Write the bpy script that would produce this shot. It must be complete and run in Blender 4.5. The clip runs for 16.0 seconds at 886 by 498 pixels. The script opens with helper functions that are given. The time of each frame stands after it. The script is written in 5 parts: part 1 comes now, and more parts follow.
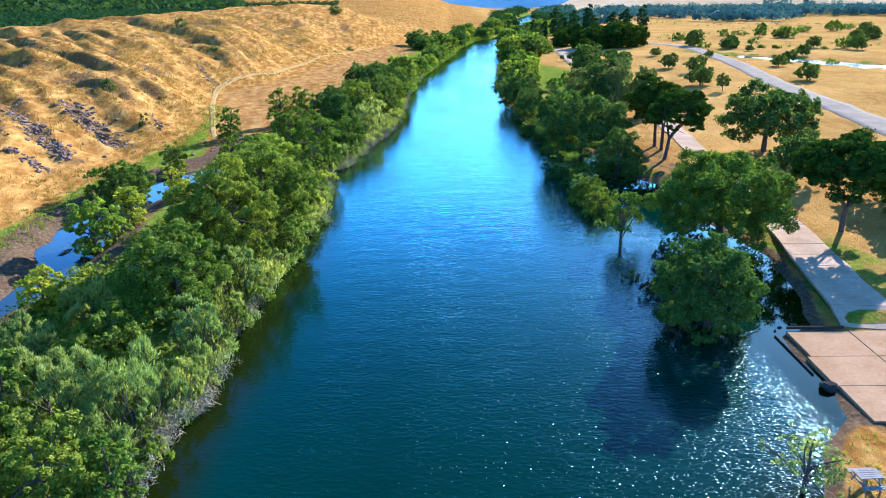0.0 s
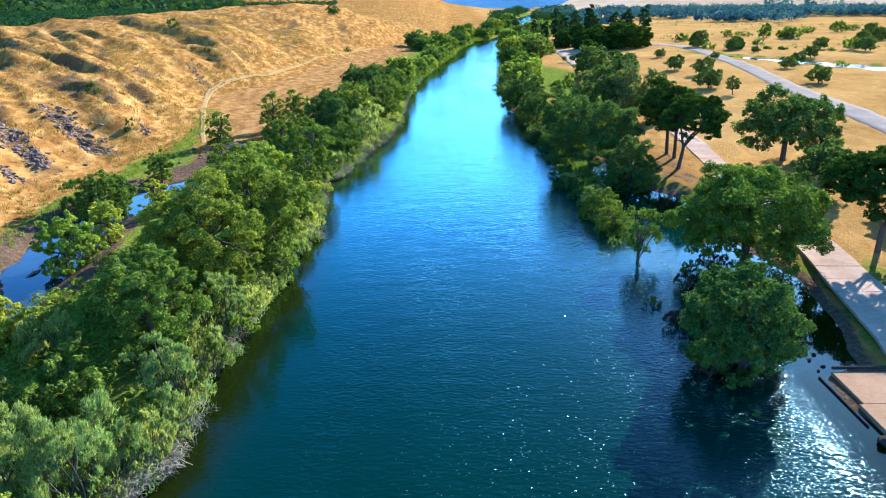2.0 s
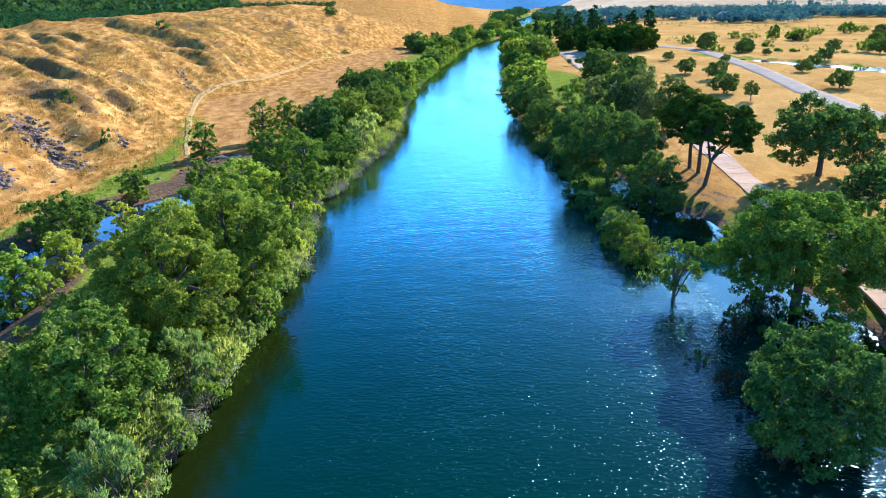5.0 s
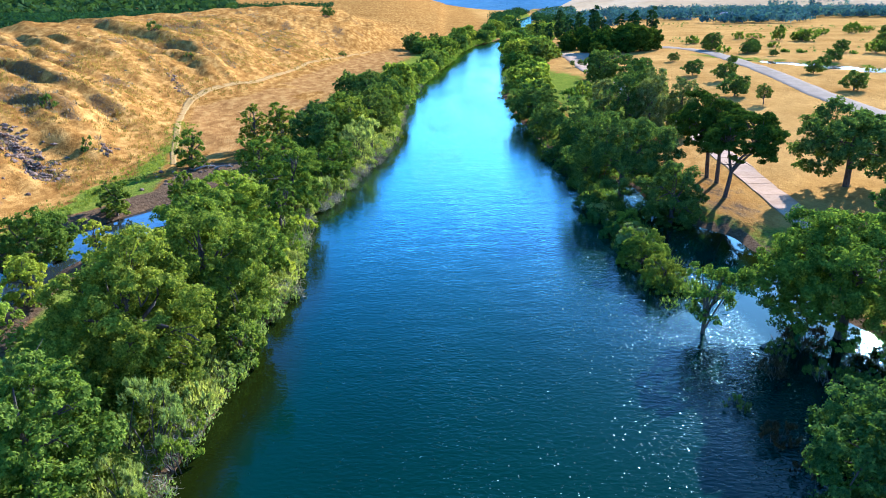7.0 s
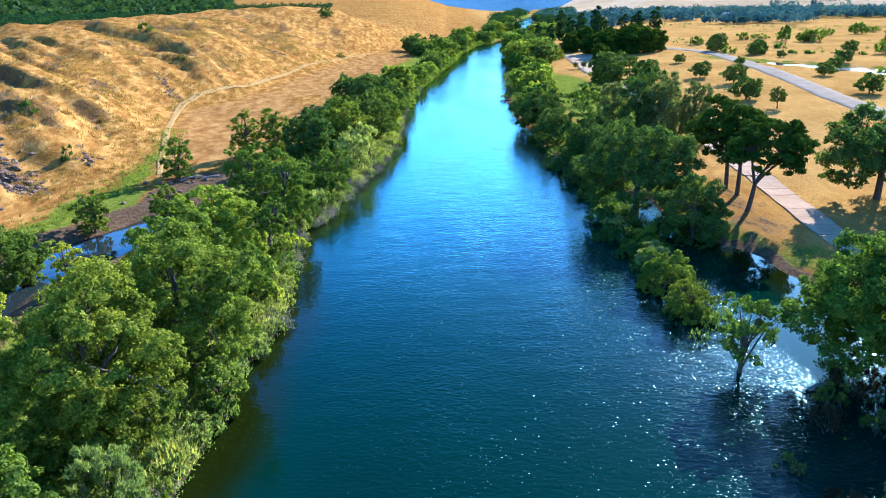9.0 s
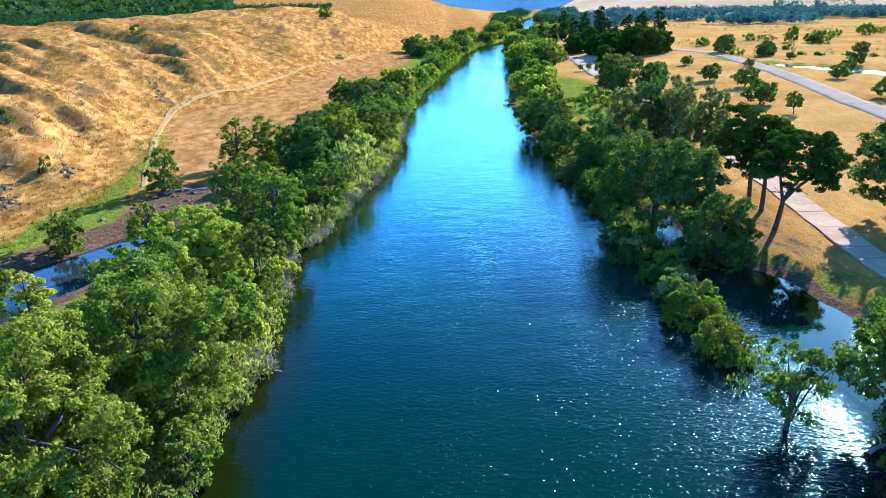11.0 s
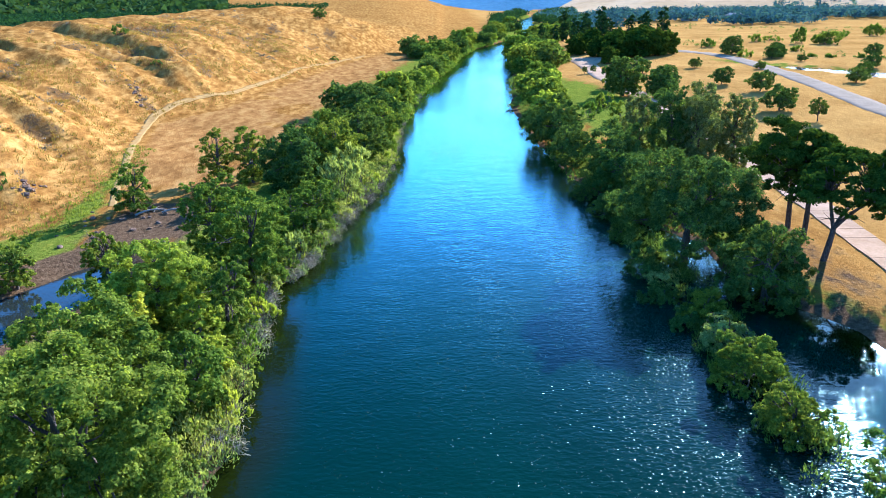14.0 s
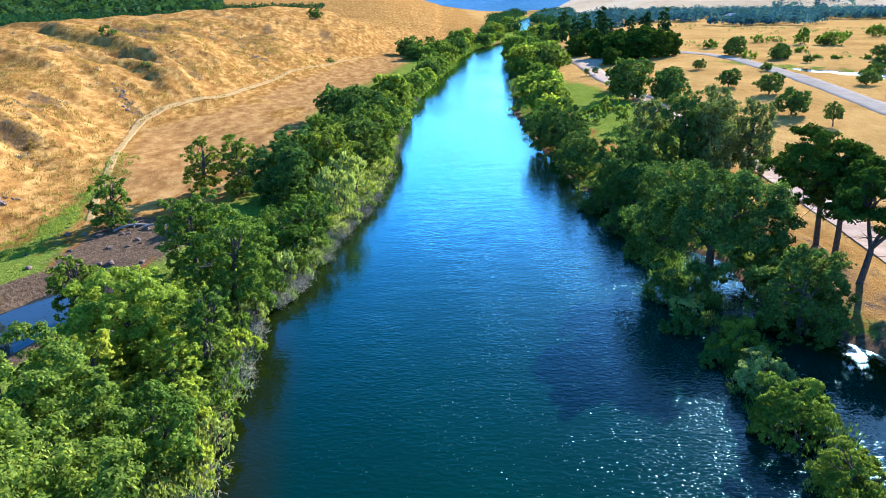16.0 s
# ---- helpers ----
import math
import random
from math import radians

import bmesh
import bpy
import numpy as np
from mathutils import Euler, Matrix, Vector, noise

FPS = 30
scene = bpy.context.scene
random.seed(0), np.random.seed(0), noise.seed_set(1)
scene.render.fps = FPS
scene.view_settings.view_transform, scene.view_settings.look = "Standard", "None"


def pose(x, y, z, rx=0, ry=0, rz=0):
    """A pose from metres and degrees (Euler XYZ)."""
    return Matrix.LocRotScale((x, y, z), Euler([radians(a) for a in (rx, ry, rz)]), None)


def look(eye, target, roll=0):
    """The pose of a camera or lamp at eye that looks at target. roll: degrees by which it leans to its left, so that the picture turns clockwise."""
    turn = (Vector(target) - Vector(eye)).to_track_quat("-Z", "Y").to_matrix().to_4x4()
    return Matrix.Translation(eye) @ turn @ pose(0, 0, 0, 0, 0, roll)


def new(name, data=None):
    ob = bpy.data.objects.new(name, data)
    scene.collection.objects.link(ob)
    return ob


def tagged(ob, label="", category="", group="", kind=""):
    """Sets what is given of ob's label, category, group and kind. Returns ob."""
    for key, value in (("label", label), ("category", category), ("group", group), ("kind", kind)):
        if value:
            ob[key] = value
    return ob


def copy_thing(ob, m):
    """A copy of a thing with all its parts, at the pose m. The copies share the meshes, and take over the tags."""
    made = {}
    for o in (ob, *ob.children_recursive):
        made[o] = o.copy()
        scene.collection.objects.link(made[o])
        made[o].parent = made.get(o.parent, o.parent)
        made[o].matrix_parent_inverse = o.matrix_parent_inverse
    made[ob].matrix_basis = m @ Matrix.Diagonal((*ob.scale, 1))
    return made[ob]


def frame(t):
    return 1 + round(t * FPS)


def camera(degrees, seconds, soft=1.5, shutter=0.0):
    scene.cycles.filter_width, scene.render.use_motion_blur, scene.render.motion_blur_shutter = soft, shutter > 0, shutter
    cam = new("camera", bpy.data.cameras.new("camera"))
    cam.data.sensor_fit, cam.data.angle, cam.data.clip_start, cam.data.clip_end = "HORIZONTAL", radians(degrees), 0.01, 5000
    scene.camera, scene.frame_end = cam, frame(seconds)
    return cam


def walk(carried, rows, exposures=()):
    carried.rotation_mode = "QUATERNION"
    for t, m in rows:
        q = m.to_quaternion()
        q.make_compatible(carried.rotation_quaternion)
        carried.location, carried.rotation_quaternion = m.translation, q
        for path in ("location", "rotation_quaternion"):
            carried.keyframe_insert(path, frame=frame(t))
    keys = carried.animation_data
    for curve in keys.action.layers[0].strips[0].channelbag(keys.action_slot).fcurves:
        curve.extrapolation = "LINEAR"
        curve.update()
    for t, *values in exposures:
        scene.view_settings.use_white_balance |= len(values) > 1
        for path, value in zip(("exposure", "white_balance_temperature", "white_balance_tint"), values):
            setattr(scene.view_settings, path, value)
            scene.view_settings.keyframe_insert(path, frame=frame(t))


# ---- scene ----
cam = camera(64.1, 16.0, 1.0)

PATH = [
    (0, (1.934, -5.308, 24.555), (1.907, -3.425, 23.881), -0.8),
    (0.5, (1.85, -3.824, 24.553), (1.824, -1.941, 23.878), -0.8),
    (1, (1.735, -2.268, 24.545), (1.711, -0.385, 23.87), -0.7),
    (1.5, (1.634, -0.683, 24.523), (1.61, 1.199, 23.848), -0.7),
    (2, (1.529, 0.915, 24.496), (1.506, 2.797, 23.822), -0.7),
    (2.5, (1.448, 2.488, 24.451), (1.425, 4.371, 23.777), -0.7),
    (3, (1.368, 4.054, 24.448), (1.346, 5.938, 23.775), -0.7),
    (3.5, (1.284, 5.635, 24.432), (1.262, 7.518, 23.759), -0.7),
    (4, (1.155, 7.244, 24.43), (1.133, 9.127, 23.757), -0.7),
    (6.5, (0.653, 15.305, 24.254), (0.633, 17.19, 23.584), -0.8),
    (7, (0.544, 16.861, 24.19), (0.525, 18.745, 23.52), -0.8),
    (7.5, (0.425, 18.39, 24.169), (0.407, 20.274, 23.5), -0.8),
    (8, (0.345, 19.94, 24.183), (0.327, 21.825, 23.513), -0.8),
    (8.5, (0.269, 21.495, 24.153), (0.251, 23.38, 23.485), -0.8),
    (9, (0.181, 23.028, 24.073), (0.163, 24.913, 23.405), -0.9),
    (11.5, (-0.155, 31.065, 24.269), (-0.175, 32.95, 23.6), -0.9),
    (12, (-0.286, 32.722, 24.268), (-0.304, 34.607, 23.598), -0.9),
    (12.5, (-0.381, 34.422, 24.271), (-0.399, 36.306, 23.6), -0.9),
    (13, (-0.466, 36.001, 24.195), (-0.482, 37.885, 23.526), -0.9),
    (13.5, (-0.571, 37.562, 24.165), (-0.584, 39.446, 23.496), -0.8),
    (14, (-0.658, 39.115, 24.139), (-0.669, 41.0, 23.47), -0.8),
    (14.5, (-0.748, 40.59, 24.135), (-0.757, 42.475, 23.467), -0.8),
    (15, (-0.858, 41.981, 24.111), (-0.866, 43.866, 23.442), -0.8),
    (15.5, (-0.955, 43.408, 24.071), (-0.961, 45.293, 23.403), -0.8),
    (16, (-1.112, 44.901, 24.045), (-1.115, 46.786, 23.377), -0.8),
]
walk(cam, [(t, look(eye, target, roll)) for t, eye, target, roll in PATH], exposures=((0, 2.32, 4850, 17.5), (16, 2.32, 4850, 17.5)))

# ---- world, sun, exposure ----
SUN_AZ, SUN_EL = 33.5, 23.5          # degrees right of +y, and above the horizon
world = bpy.data.worlds.new("sky")
scene.world = world
world.use_nodes = True
wn = world.node_tree
sky = wn.nodes.new("ShaderNodeTexSky")
sky.sky_type = "NISHITA"
sky.sun_disc = False
sky.sun_elevation, sky.sun_rotation = radians(SUN_EL), radians(SUN_AZ)
sky.air_density, sky.dust_density, sky.ozone_density = 1.0, 0.3, 4.0
deeper = wn.nodes.new("ShaderNodeHueSaturation")
deeper.inputs["Saturation"].default_value = 1.22
wn.links.new(sky.outputs[0], deeper.inputs["Color"])
wn.links.new(deeper.outputs[0], wn.nodes["Background"].inputs[0])
wn.nodes["Background"].inputs[1].default_value = 0.102
lamp = bpy.data.lights.new("sun", "SUN")
lamp.energy, lamp.angle, lamp.color = 3.8, radians(0.53), (1.0, 0.93, 0.82)
sun = new("sun", lamp)
sd = Vector((math.sin(radians(SUN_AZ)) * math.cos(radians(SUN_EL)), math.cos(radians(SUN_AZ)) * math.cos(radians(SUN_EL)), math.sin(radians(SUN_EL))))
sun.matrix_world = look(sd * 300, (0, 0, 0))

# ---- materials ----


def material(name, rough=0.7, spec=0.3):
    m = bpy.data.materials.new(name)
    m.use_nodes = True
    b = m.node_tree.nodes["Principled BSDF"]
    b.inputs["Roughness"].default_value = rough
    b.inputs["Specular IOR Level"].default_value = spec
    return m, m.node_tree, b


def node(tree, kind, **values):
    n = tree.nodes.new(kind)
    for key, v in values.items():
        n.inputs[key.replace("_", " ")].default_value = v
    return n


def noise_tex(tree, scale, detail=4.0, rough=0.55, stretch=None, world_space=True, turn=0.0):
    n = node(tree, "ShaderNodeTexNoise", Scale=scale, Detail=detail, Roughness=rough)
    if world_space:
        src = tree.nodes.new("ShaderNodeNewGeometry").outputs["Position"]
    else:
        src = tree.nodes.new("ShaderNodeTexCoord").outputs["Object"]
    mp = tree.nodes.new("ShaderNodeMapping")
    mp.inputs["Scale"].default_value = stretch or (1, 1, 1)
    mp.inputs["Rotation"].default_value = (0, 0, radians(turn))
    tree.links.new(src, mp.inputs[0])
    tree.links.new(mp.outputs[0], n.inputs["Vector"])
    return n.outputs["Fac"]


def ramp(tree, fac, stops):
    r = tree.nodes.new("ShaderNodeValToRGB")
    while len(r.color_ramp.elements) < len(stops):
        r.color_ramp.elements.new(0.5)
    for e, (p, c) in zip(r.color_ramp.elements, stops):
        e.position, e.color = p, (*c, 1) if len(c) == 3 else c
    tree.links.new(fac, r.inputs[0])
    return r.outputs[0]


def mix(tree, fac, a, b, kind="MIX"):
    m = tree.nodes.new("ShaderNodeMix")
    m.data_type, m.blend_type = "RGBA", kind
    for sock, v in ((m.inputs[0], fac), (m.inputs[6], a), (m.inputs[7], b)):
        if isinstance(v, (int, float)):
            sock.default_value = v
        elif isinstance(v, tuple):
            sock.default_value = (*v, 1)
        else:
            tree.links.new(v, sock)
    return m.outputs[2]


def math_node(tree, op, a, b=0.0):
    m = tree.nodes.new("ShaderNodeMath")
    m.operation = op
    for sock, v in zip(m.inputs, (a, b)):
        if isinstance(v, (int, float)):
            sock.default_value = v
        else:
            tree.links.new(v, sock)
    return m.outputs[0]


def bump(tree, b, height, strength, distance):
    n = node(tree, "ShaderNodeBump", Strength=strength, Distance=distance)
    tree.links.new(height, n.inputs["Height"])
    tree.links.new(n.outputs[0], b.inputs["Normal"])
    return n


def leaf_material(name, dark, mid, light, translucent=0.36, rough=0.75, clump=0.5):
    m, tree, b = material(name, rough, 0.0)
    isle = tree.nodes.new("ShaderNodeNewGeometry").outputs["Random Per Island"]
    near = tuple(0.8 * a + 0.2 * b for a, b in zip(dark, mid))
    fresh = tuple(0.75 * a + 0.25 * b for a, b in zip(light, mid))
    base = ramp(tree, isle, [(0.0, near), (0.55, mid), (1.0, fresh)])
    big = noise_tex(tree, clump, 3)
    tone = ramp(tree, big, [(0.33, (0.62, 0.7, 0.68)), (0.67, (1.22, 1.18, 1.0))])
    col = mix(tree, 1.0, base, tone, "MULTIPLY")
    own = tree.nodes.new("ShaderNodeObjectInfo").outputs["Random"]
    col = mix(tree, 1.0, col, ramp(tree, own, [(0.0, (0.72, 0.84, 0.9)), (0.5, (1.0, 1.0, 1.0)), (1.0, (1.25, 1.1, 0.95))]), "MULTIPLY")
    tree.links.new(col, b.inputs["Base Color"])
    tr = tree.nodes.new("ShaderNodeBsdfTranslucent")
    tree.links.new(mix(tree, 1.0, col, (1.7, 1.75, 0.7), "MULTIPLY"), tr.inputs[0])
    ms = tree.nodes.new("ShaderNodeMixShader")
    ms.inputs[0].default_value = translucent
    tree.links.new(b.outputs[0], ms.inputs[1])
    tree.links.new(tr.outputs[0], ms.inputs[2])
    tree.links.new(ms.outputs[0], tree.nodes["Material Output"].inputs[0])
    return m


LEAF_GREEN = leaf_material("leaf_green", (0.058, 0.085, 0.012), (0.14, 0.174, 0.022), (0.265, 0.285, 0.042))
LEAF_OAK = leaf_material("leaf_oak", (0.038, 0.062, 0.015), (0.09, 0.128, 0.027), (0.175, 0.21, 0.045), 0.34)
LEAF_LIME = leaf_material("leaf_lime", (0.14, 0.17, 0.016), (0.28, 0.3, 0.03), (0.42, 0.42, 0.055), 0.42)
LEAF_WILLOW = leaf_material("leaf_willow", (0.12, 0.145, 0.038), (0.25, 0.275, 0.076), (0.38, 0.38, 0.13), 0.32)
LEAF_PINE = leaf_material("needle_pine", (0.022, 0.042, 0.008), (0.05, 0.077, 0.01), (0.09, 0.12, 0.016), 0.25)
LEAF_GREY = leaf_material("leaf_greygreen", (0.075, 0.09, 0.026), (0.155, 0.165, 0.048), (0.28, 0.26, 0.085), 0.35)
# far trees' dark green, cooled in colour to stand for some distance haze
LEAF_FAR_HAZE = leaf_material("leaf_far_haze", (0.018, 0.04, 0.016), (0.028, 0.056, 0.021), (0.046, 0.08, 0.028), 0.25, 0.8, 0.04)
# town trees: pale blue haze of the distance painted into the leaf colour
LEAF_TOWN_HAZE = leaf_material("leaf_town_haze", (0.035, 0.075, 0.1), (0.062, 0.118, 0.15), (0.11, 0.165, 0.18), 0.2, 0.85, 0.03)
TWIG = leaf_material("dead_twig", (0.13, 0.095, 0.062), (0.25, 0.19, 0.13), (0.4, 0.32, 0.23), 0.05, 0.9)
LEAF_DEAD = leaf_material("leaf_dead", (0.025, 0.018, 0.01), (0.055, 0.04, 0.02), (0.1, 0.075, 0.04), 0.1, 0.9)
GRASS_DRY = leaf_material("grass_dry", (0.26, 0.14, 0.03), (0.31, 0.18, 0.042), (0.38, 0.245, 0.065), 0.25, 0.8, 0.2)
GRASS_GREEN = leaf_material("grass_green", (0.09, 0.11, 0.012), (0.17, 0.19, 0.02), (0.3, 0.28, 0.04), 0.3, 0.8, 0.2)


def bark_material():
    m, tree, b = material("bark", 0.9, 0.1)
    n = noise_tex(tree, 9.0, 5, 0.6, (1, 1, 0.25), False)
    tree.links.new(ramp(tree, n, [(0.3, (0.035, 0.026, 0.02)), (0.7, (0.14, 0.105, 0.075))]), b.inputs["Base Color"])
    bump(tree, b, n, 0.8, 0.04)
    return m


def water_material(name, deep, shallow, rough, wave, ripple, tint, shores=False):
    """River water: green depth under a rippled sky mirror, with scattered steep wavelets that catch the sun."""
    m, tree, b = material(name, 0.5, 0.0)
    patch = noise_tex(tree, 0.06, 3, 0.5, (1, 0.35, 1))
    col = ramp(tree, patch, [(0.3, deep), (0.7, tuple(1.5 * c for c in deep))])
    fine = noise_tex(tree, wave, 2, 0.5, (0.75, 1.35, 1), True, 10)
    wide = noise_tex(tree, wave * 0.17, 3, 0.55, (0.6, 1.2, 1), True, -14)
    gust = noise_tex(tree, 0.1, 3, 0.55, (1.1, 0.3, 1))
    calm = ramp(tree, gust, [(0.32, (0.4, 0.4, 0.4)), (0.66, (1, 1, 1))])
    h = math_node(tree, "ADD", math_node(tree, "MULTIPLY", fine, 0.062 * ripple), math_node(tree, "MULTIPLY", wide, 0.085 * ripple))
    h = math_node(tree, "MULTIPLY", h, calm)
    # wavelets: small tilted facets in some cells, few of them steep
    pos = tree.nodes.new("ShaderNodeNewGeometry")
    mp = tree.nodes.new("ShaderNodeMapping")
    mp.inputs["Scale"].default_value = (4.4, 7.2, 1.0)
    tree.links.new(pos.outputs["Position"], mp.inputs[0])
    cell = node(tree, "ShaderNodeTexVoronoi", Scale=1.0)
    cell.voronoi_dimensions = "2D"
    tree.links.new(mp.outputs[0], cell.inputs["Vector"])
    rnd = tree.nodes.new("ShaderNodeSeparateColor")
    tree.links.new(cell.outputs["Color"], rnd.inputs[0])
    off = tree.nodes.new("ShaderNodeVectorMath")
    off.operation = "SUBTRACT"
    tree.links.new(mp.outputs[0], off.inputs[0])
    tree.links.new(cell.outputs["Position"], off.inputs[1])
    local = tree.nodes.new("ShaderNodeSeparateXYZ")
    tree.links.new(off.outputs[0], local.inputs[0])

    def tilt(value, along, size):
        u = math_node(tree, "SUBTRACT", math_node(tree, "MULTIPLY", value, 2.0), 1.0)
        u3 = math_node(tree, "MULTIPLY", math_node(tree, "MULTIPLY", u, u), u)
        return math_node(tree, "MULTIPLY", math_node(tree, "MULTIPLY", u3, along), size)

    chop = 0.0
    if shores:
        at = tree.nodes.new("ShaderNodeVertexColor")
        at.layer_name = "shore"
        sep = tree.nodes.new("ShaderNodeSeparateColor")
        tree.links.new(at.outputs["Color"], sep.inputs[0])
        chop = sep.outputs[2]
    swarm = noise_tex(tree, 0.55, 3, 0.6, (0.8, 1.2, 1), True, 20)
    many = math_node(tree, "GREATER_THAN", math_node(tree, "ADD", rnd.outputs[2], math_node(tree, "ADD", gust, math_node(tree, "ADD", swarm, chop))), 1.83)
    disc = node(tree, "ShaderNodeMapRange")
    for sock, value in (("From Min", 0.32), ("From Max", 0.17), ("To Min", 0.0), ("To Max", 1.0)):
        disc.inputs[sock].default_value = value
    tree.links.new(cell.outputs["Distance"], disc.inputs[0])
    facet = math_node(tree, "MULTIPLY", disc.outputs[0], many)
    slope = math_node(tree, "ADD", tilt(rnd.outputs[0], local.outputs[0], 0.46 / 4.4), tilt(rnd.outputs[1], local.outputs[1], 0.4 / 7.2))
    h = math_node(tree, "ADD", h, math_node(tree, "MULTIPLY", slope, facet))
    if shores:
        # olive by the banks: visible bed, and tree reflection put into the colour
        col = mix(tree, sep.outputs[0], col, shallow)
        h = math_node(tree, "MULTIPLY", h, sep.outputs[1])
        facet = math_node(tree, "MULTIPLY", facet, sep.outputs[1])
    still = math_node(tree, "ADD", math_node(tree, "MULTIPLY", sep.outputs[1], 0.8 * rough), 0.2 * rough) if shores else rough
    gleam = math_node(tree, "ADD", math_node(tree, "MULTIPLY", facet, 0.17), still)
    tree.links.new(col, b.inputs["Base Color"])
    nb = bump(tree, b, h, 1.0, 1.0)
    fr = node(tree, "ShaderNodeFresnel", IOR=1.27)
    gl = node(tree, "ShaderNodeBsdfGlossy", Color=(*tint, 1), Roughness=rough)
    tree.links.new(gleam, gl.inputs["Roughness"])
    for sock in (fr.inputs["Normal"], gl.inputs["Normal"]):
        tree.links.new(nb.outputs[0], sock)
    gloss = math_node(tree, "MINIMUM", math_node(tree, "MULTIPLY", math_node(tree, "POWER", fr.outputs[0], 1.7), 5.6), 0.42)
    ms = tree.nodes.new("ShaderNodeMixShader")
    tree.links.new(gloss, ms.inputs[0])
    tree.links.new(b.outputs[0], ms.inputs[1])
    tree.links.new(gl.outputs[0], ms.inputs[2])
    tree.links.new(ms.outputs[0], tree.nodes["Material Output"].inputs[0])
    return m


def ground_material():
    m, tree, b = material("ground_mix", 1.0, 0.0)
    at = tree.nodes.new("ShaderNodeVertexColor")
    at.layer_name = "cover"
    sep = tree.nodes.new("ShaderNodeSeparateColor")
    tree.links.new(at.outputs["Color"], sep.inputs[0])
    green, dirt, rock, russet = sep.outputs[0], sep.outputs[1], sep.outputs[2], at.outputs["Alpha"]
    streak = noise_tex(tree, 0.5, 7, 0.68, (1.15, 0.5, 1), True, 22)
    tuft = noise_tex(tree, 2.6, 5, 0.7)
    wide = noise_tex(tree, 0.045, 4, 0.55)
    straw = ramp(tree, streak, [(0.28, (0.12, 0.051, 0.011)), (0.48, (0.265, 0.132, 0.028)), (0.7, (0.54, 0.312, 0.082))])
    straw = mix(tree, 0.6, straw, ramp(tree, wide, [(0.3, (0.8, 0.66, 0.5)), (0.65, (1.1, 1.05, 1.0))]), "MULTIPLY")
    straw = mix(tree, 0.35, straw, ramp(tree, tuft, [(0.3, (0.5, 0.45, 0.38)), (0.7, (1.2, 1.2, 1.2))]), "MULTIPLY")
    east = tree.nodes.new("ShaderNodeSeparateXYZ")
    tree.links.new(tree.nodes.new("ShaderNodeNewGeometry").outputs["Position"], east.inputs[0])
    mown = node(tree, "ShaderNodeMapRange")
    for sock, value in (("From Min", 26.0), ("From Max", 44.0), ("To Min", 0.0), ("To Max", 0.68)):
        mown.inputs[sock].default_value = value
    tree.links.new(east.outputs[0], mown.inputs[0])
    grazed = mix(tree, 1.0, ramp(tree, wide, [(0.32, (0.31, 0.162, 0.038)), (0.68, (0.5, 0.276, 0.072))]), ramp(tree, tuft, [(0.25, (0.7, 0.7, 0.66)), (0.75, (1.2, 1.2, 1.2))]), "MULTIPLY")
    straw = mix(tree, mown.outputs[0], straw, grazed)
    turf = ramp(tree, tuft, [(0.3, (0.065, 0.085, 0.009)), (0.55, (0.145, 0.165, 0.017)), (0.8, (0.29, 0.25, 0.038))])
    turf = mix(tree, 0.7, turf, ramp(tree, streak, [(0.32, (0.6, 0.72, 0.6)), (0.55, (1.0, 1.0, 1.0)), (0.7, (1.55, 1.2, 1.1))]), "MULTIPLY")
    soil = ramp(tree, tuft, [(0.3, (0.05, 0.03, 0.014)), (0.55, (0.12, 0.073, 0.036)), (0.8, (0.22, 0.145, 0.08))])
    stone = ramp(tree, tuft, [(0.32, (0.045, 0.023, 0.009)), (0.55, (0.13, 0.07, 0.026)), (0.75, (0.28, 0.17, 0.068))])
    edge = math_node(tree, "MULTIPLY", math_node(tree, "SUBTRACT", streak, 0.5), 1.3)

    fleck = math_node(tree, "MULTIPLY", math_node(tree, "SUBTRACT", tuft, 0.55), 1.8)

    def soft(w):
        r = tree.nodes.new("ShaderNodeMapRange")
        r.inputs["From Min"].default_value, r.inputs["From Max"].default_value = 0.38, 0.62
        tree.links.new(math_node(tree, "ADD", w, edge), r.inputs[0])
        return math_node(tree, "MULTIPLY", r.outputs[0], math_node(tree, "GREATER_THAN", w, 0.03))

    reddish = ramp(tree, streak, [(0.3, (0.14, 0.06, 0.015)), (0.5, (0.265, 0.128, 0.032)), (0.72, (0.4, 0.225, 0.065))])
    col = mix(tree, soft(russet), straw, reddish)
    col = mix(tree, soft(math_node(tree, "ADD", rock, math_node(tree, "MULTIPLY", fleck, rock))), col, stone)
    col = mix(tree, soft(green), col, turf)
    col = mix(tree, soft(dirt), col, soil)
    blade = noise_tex(tree, 9.0, 4, 0.7, (1.4, 0.5, 1), True, 30)
    col = mix(tree, 0.5, col, ramp(tree, blade, [(0.3, (0.6, 0.57, 0.52)), (0.7, (1.3, 1.3, 1.3))]), "MULTIPLY")
    tree.links.new(col, b.inputs["Base Color"])
    bump(tree, b, math_node(tree, "ADD", math_node(tree, "ADD", tuft, math_node(tree, "MULTIPLY", blade, 0.3)), math_node(tree, "MULTIPLY", streak, 1.2)), 0.65, 0.3)
    return m


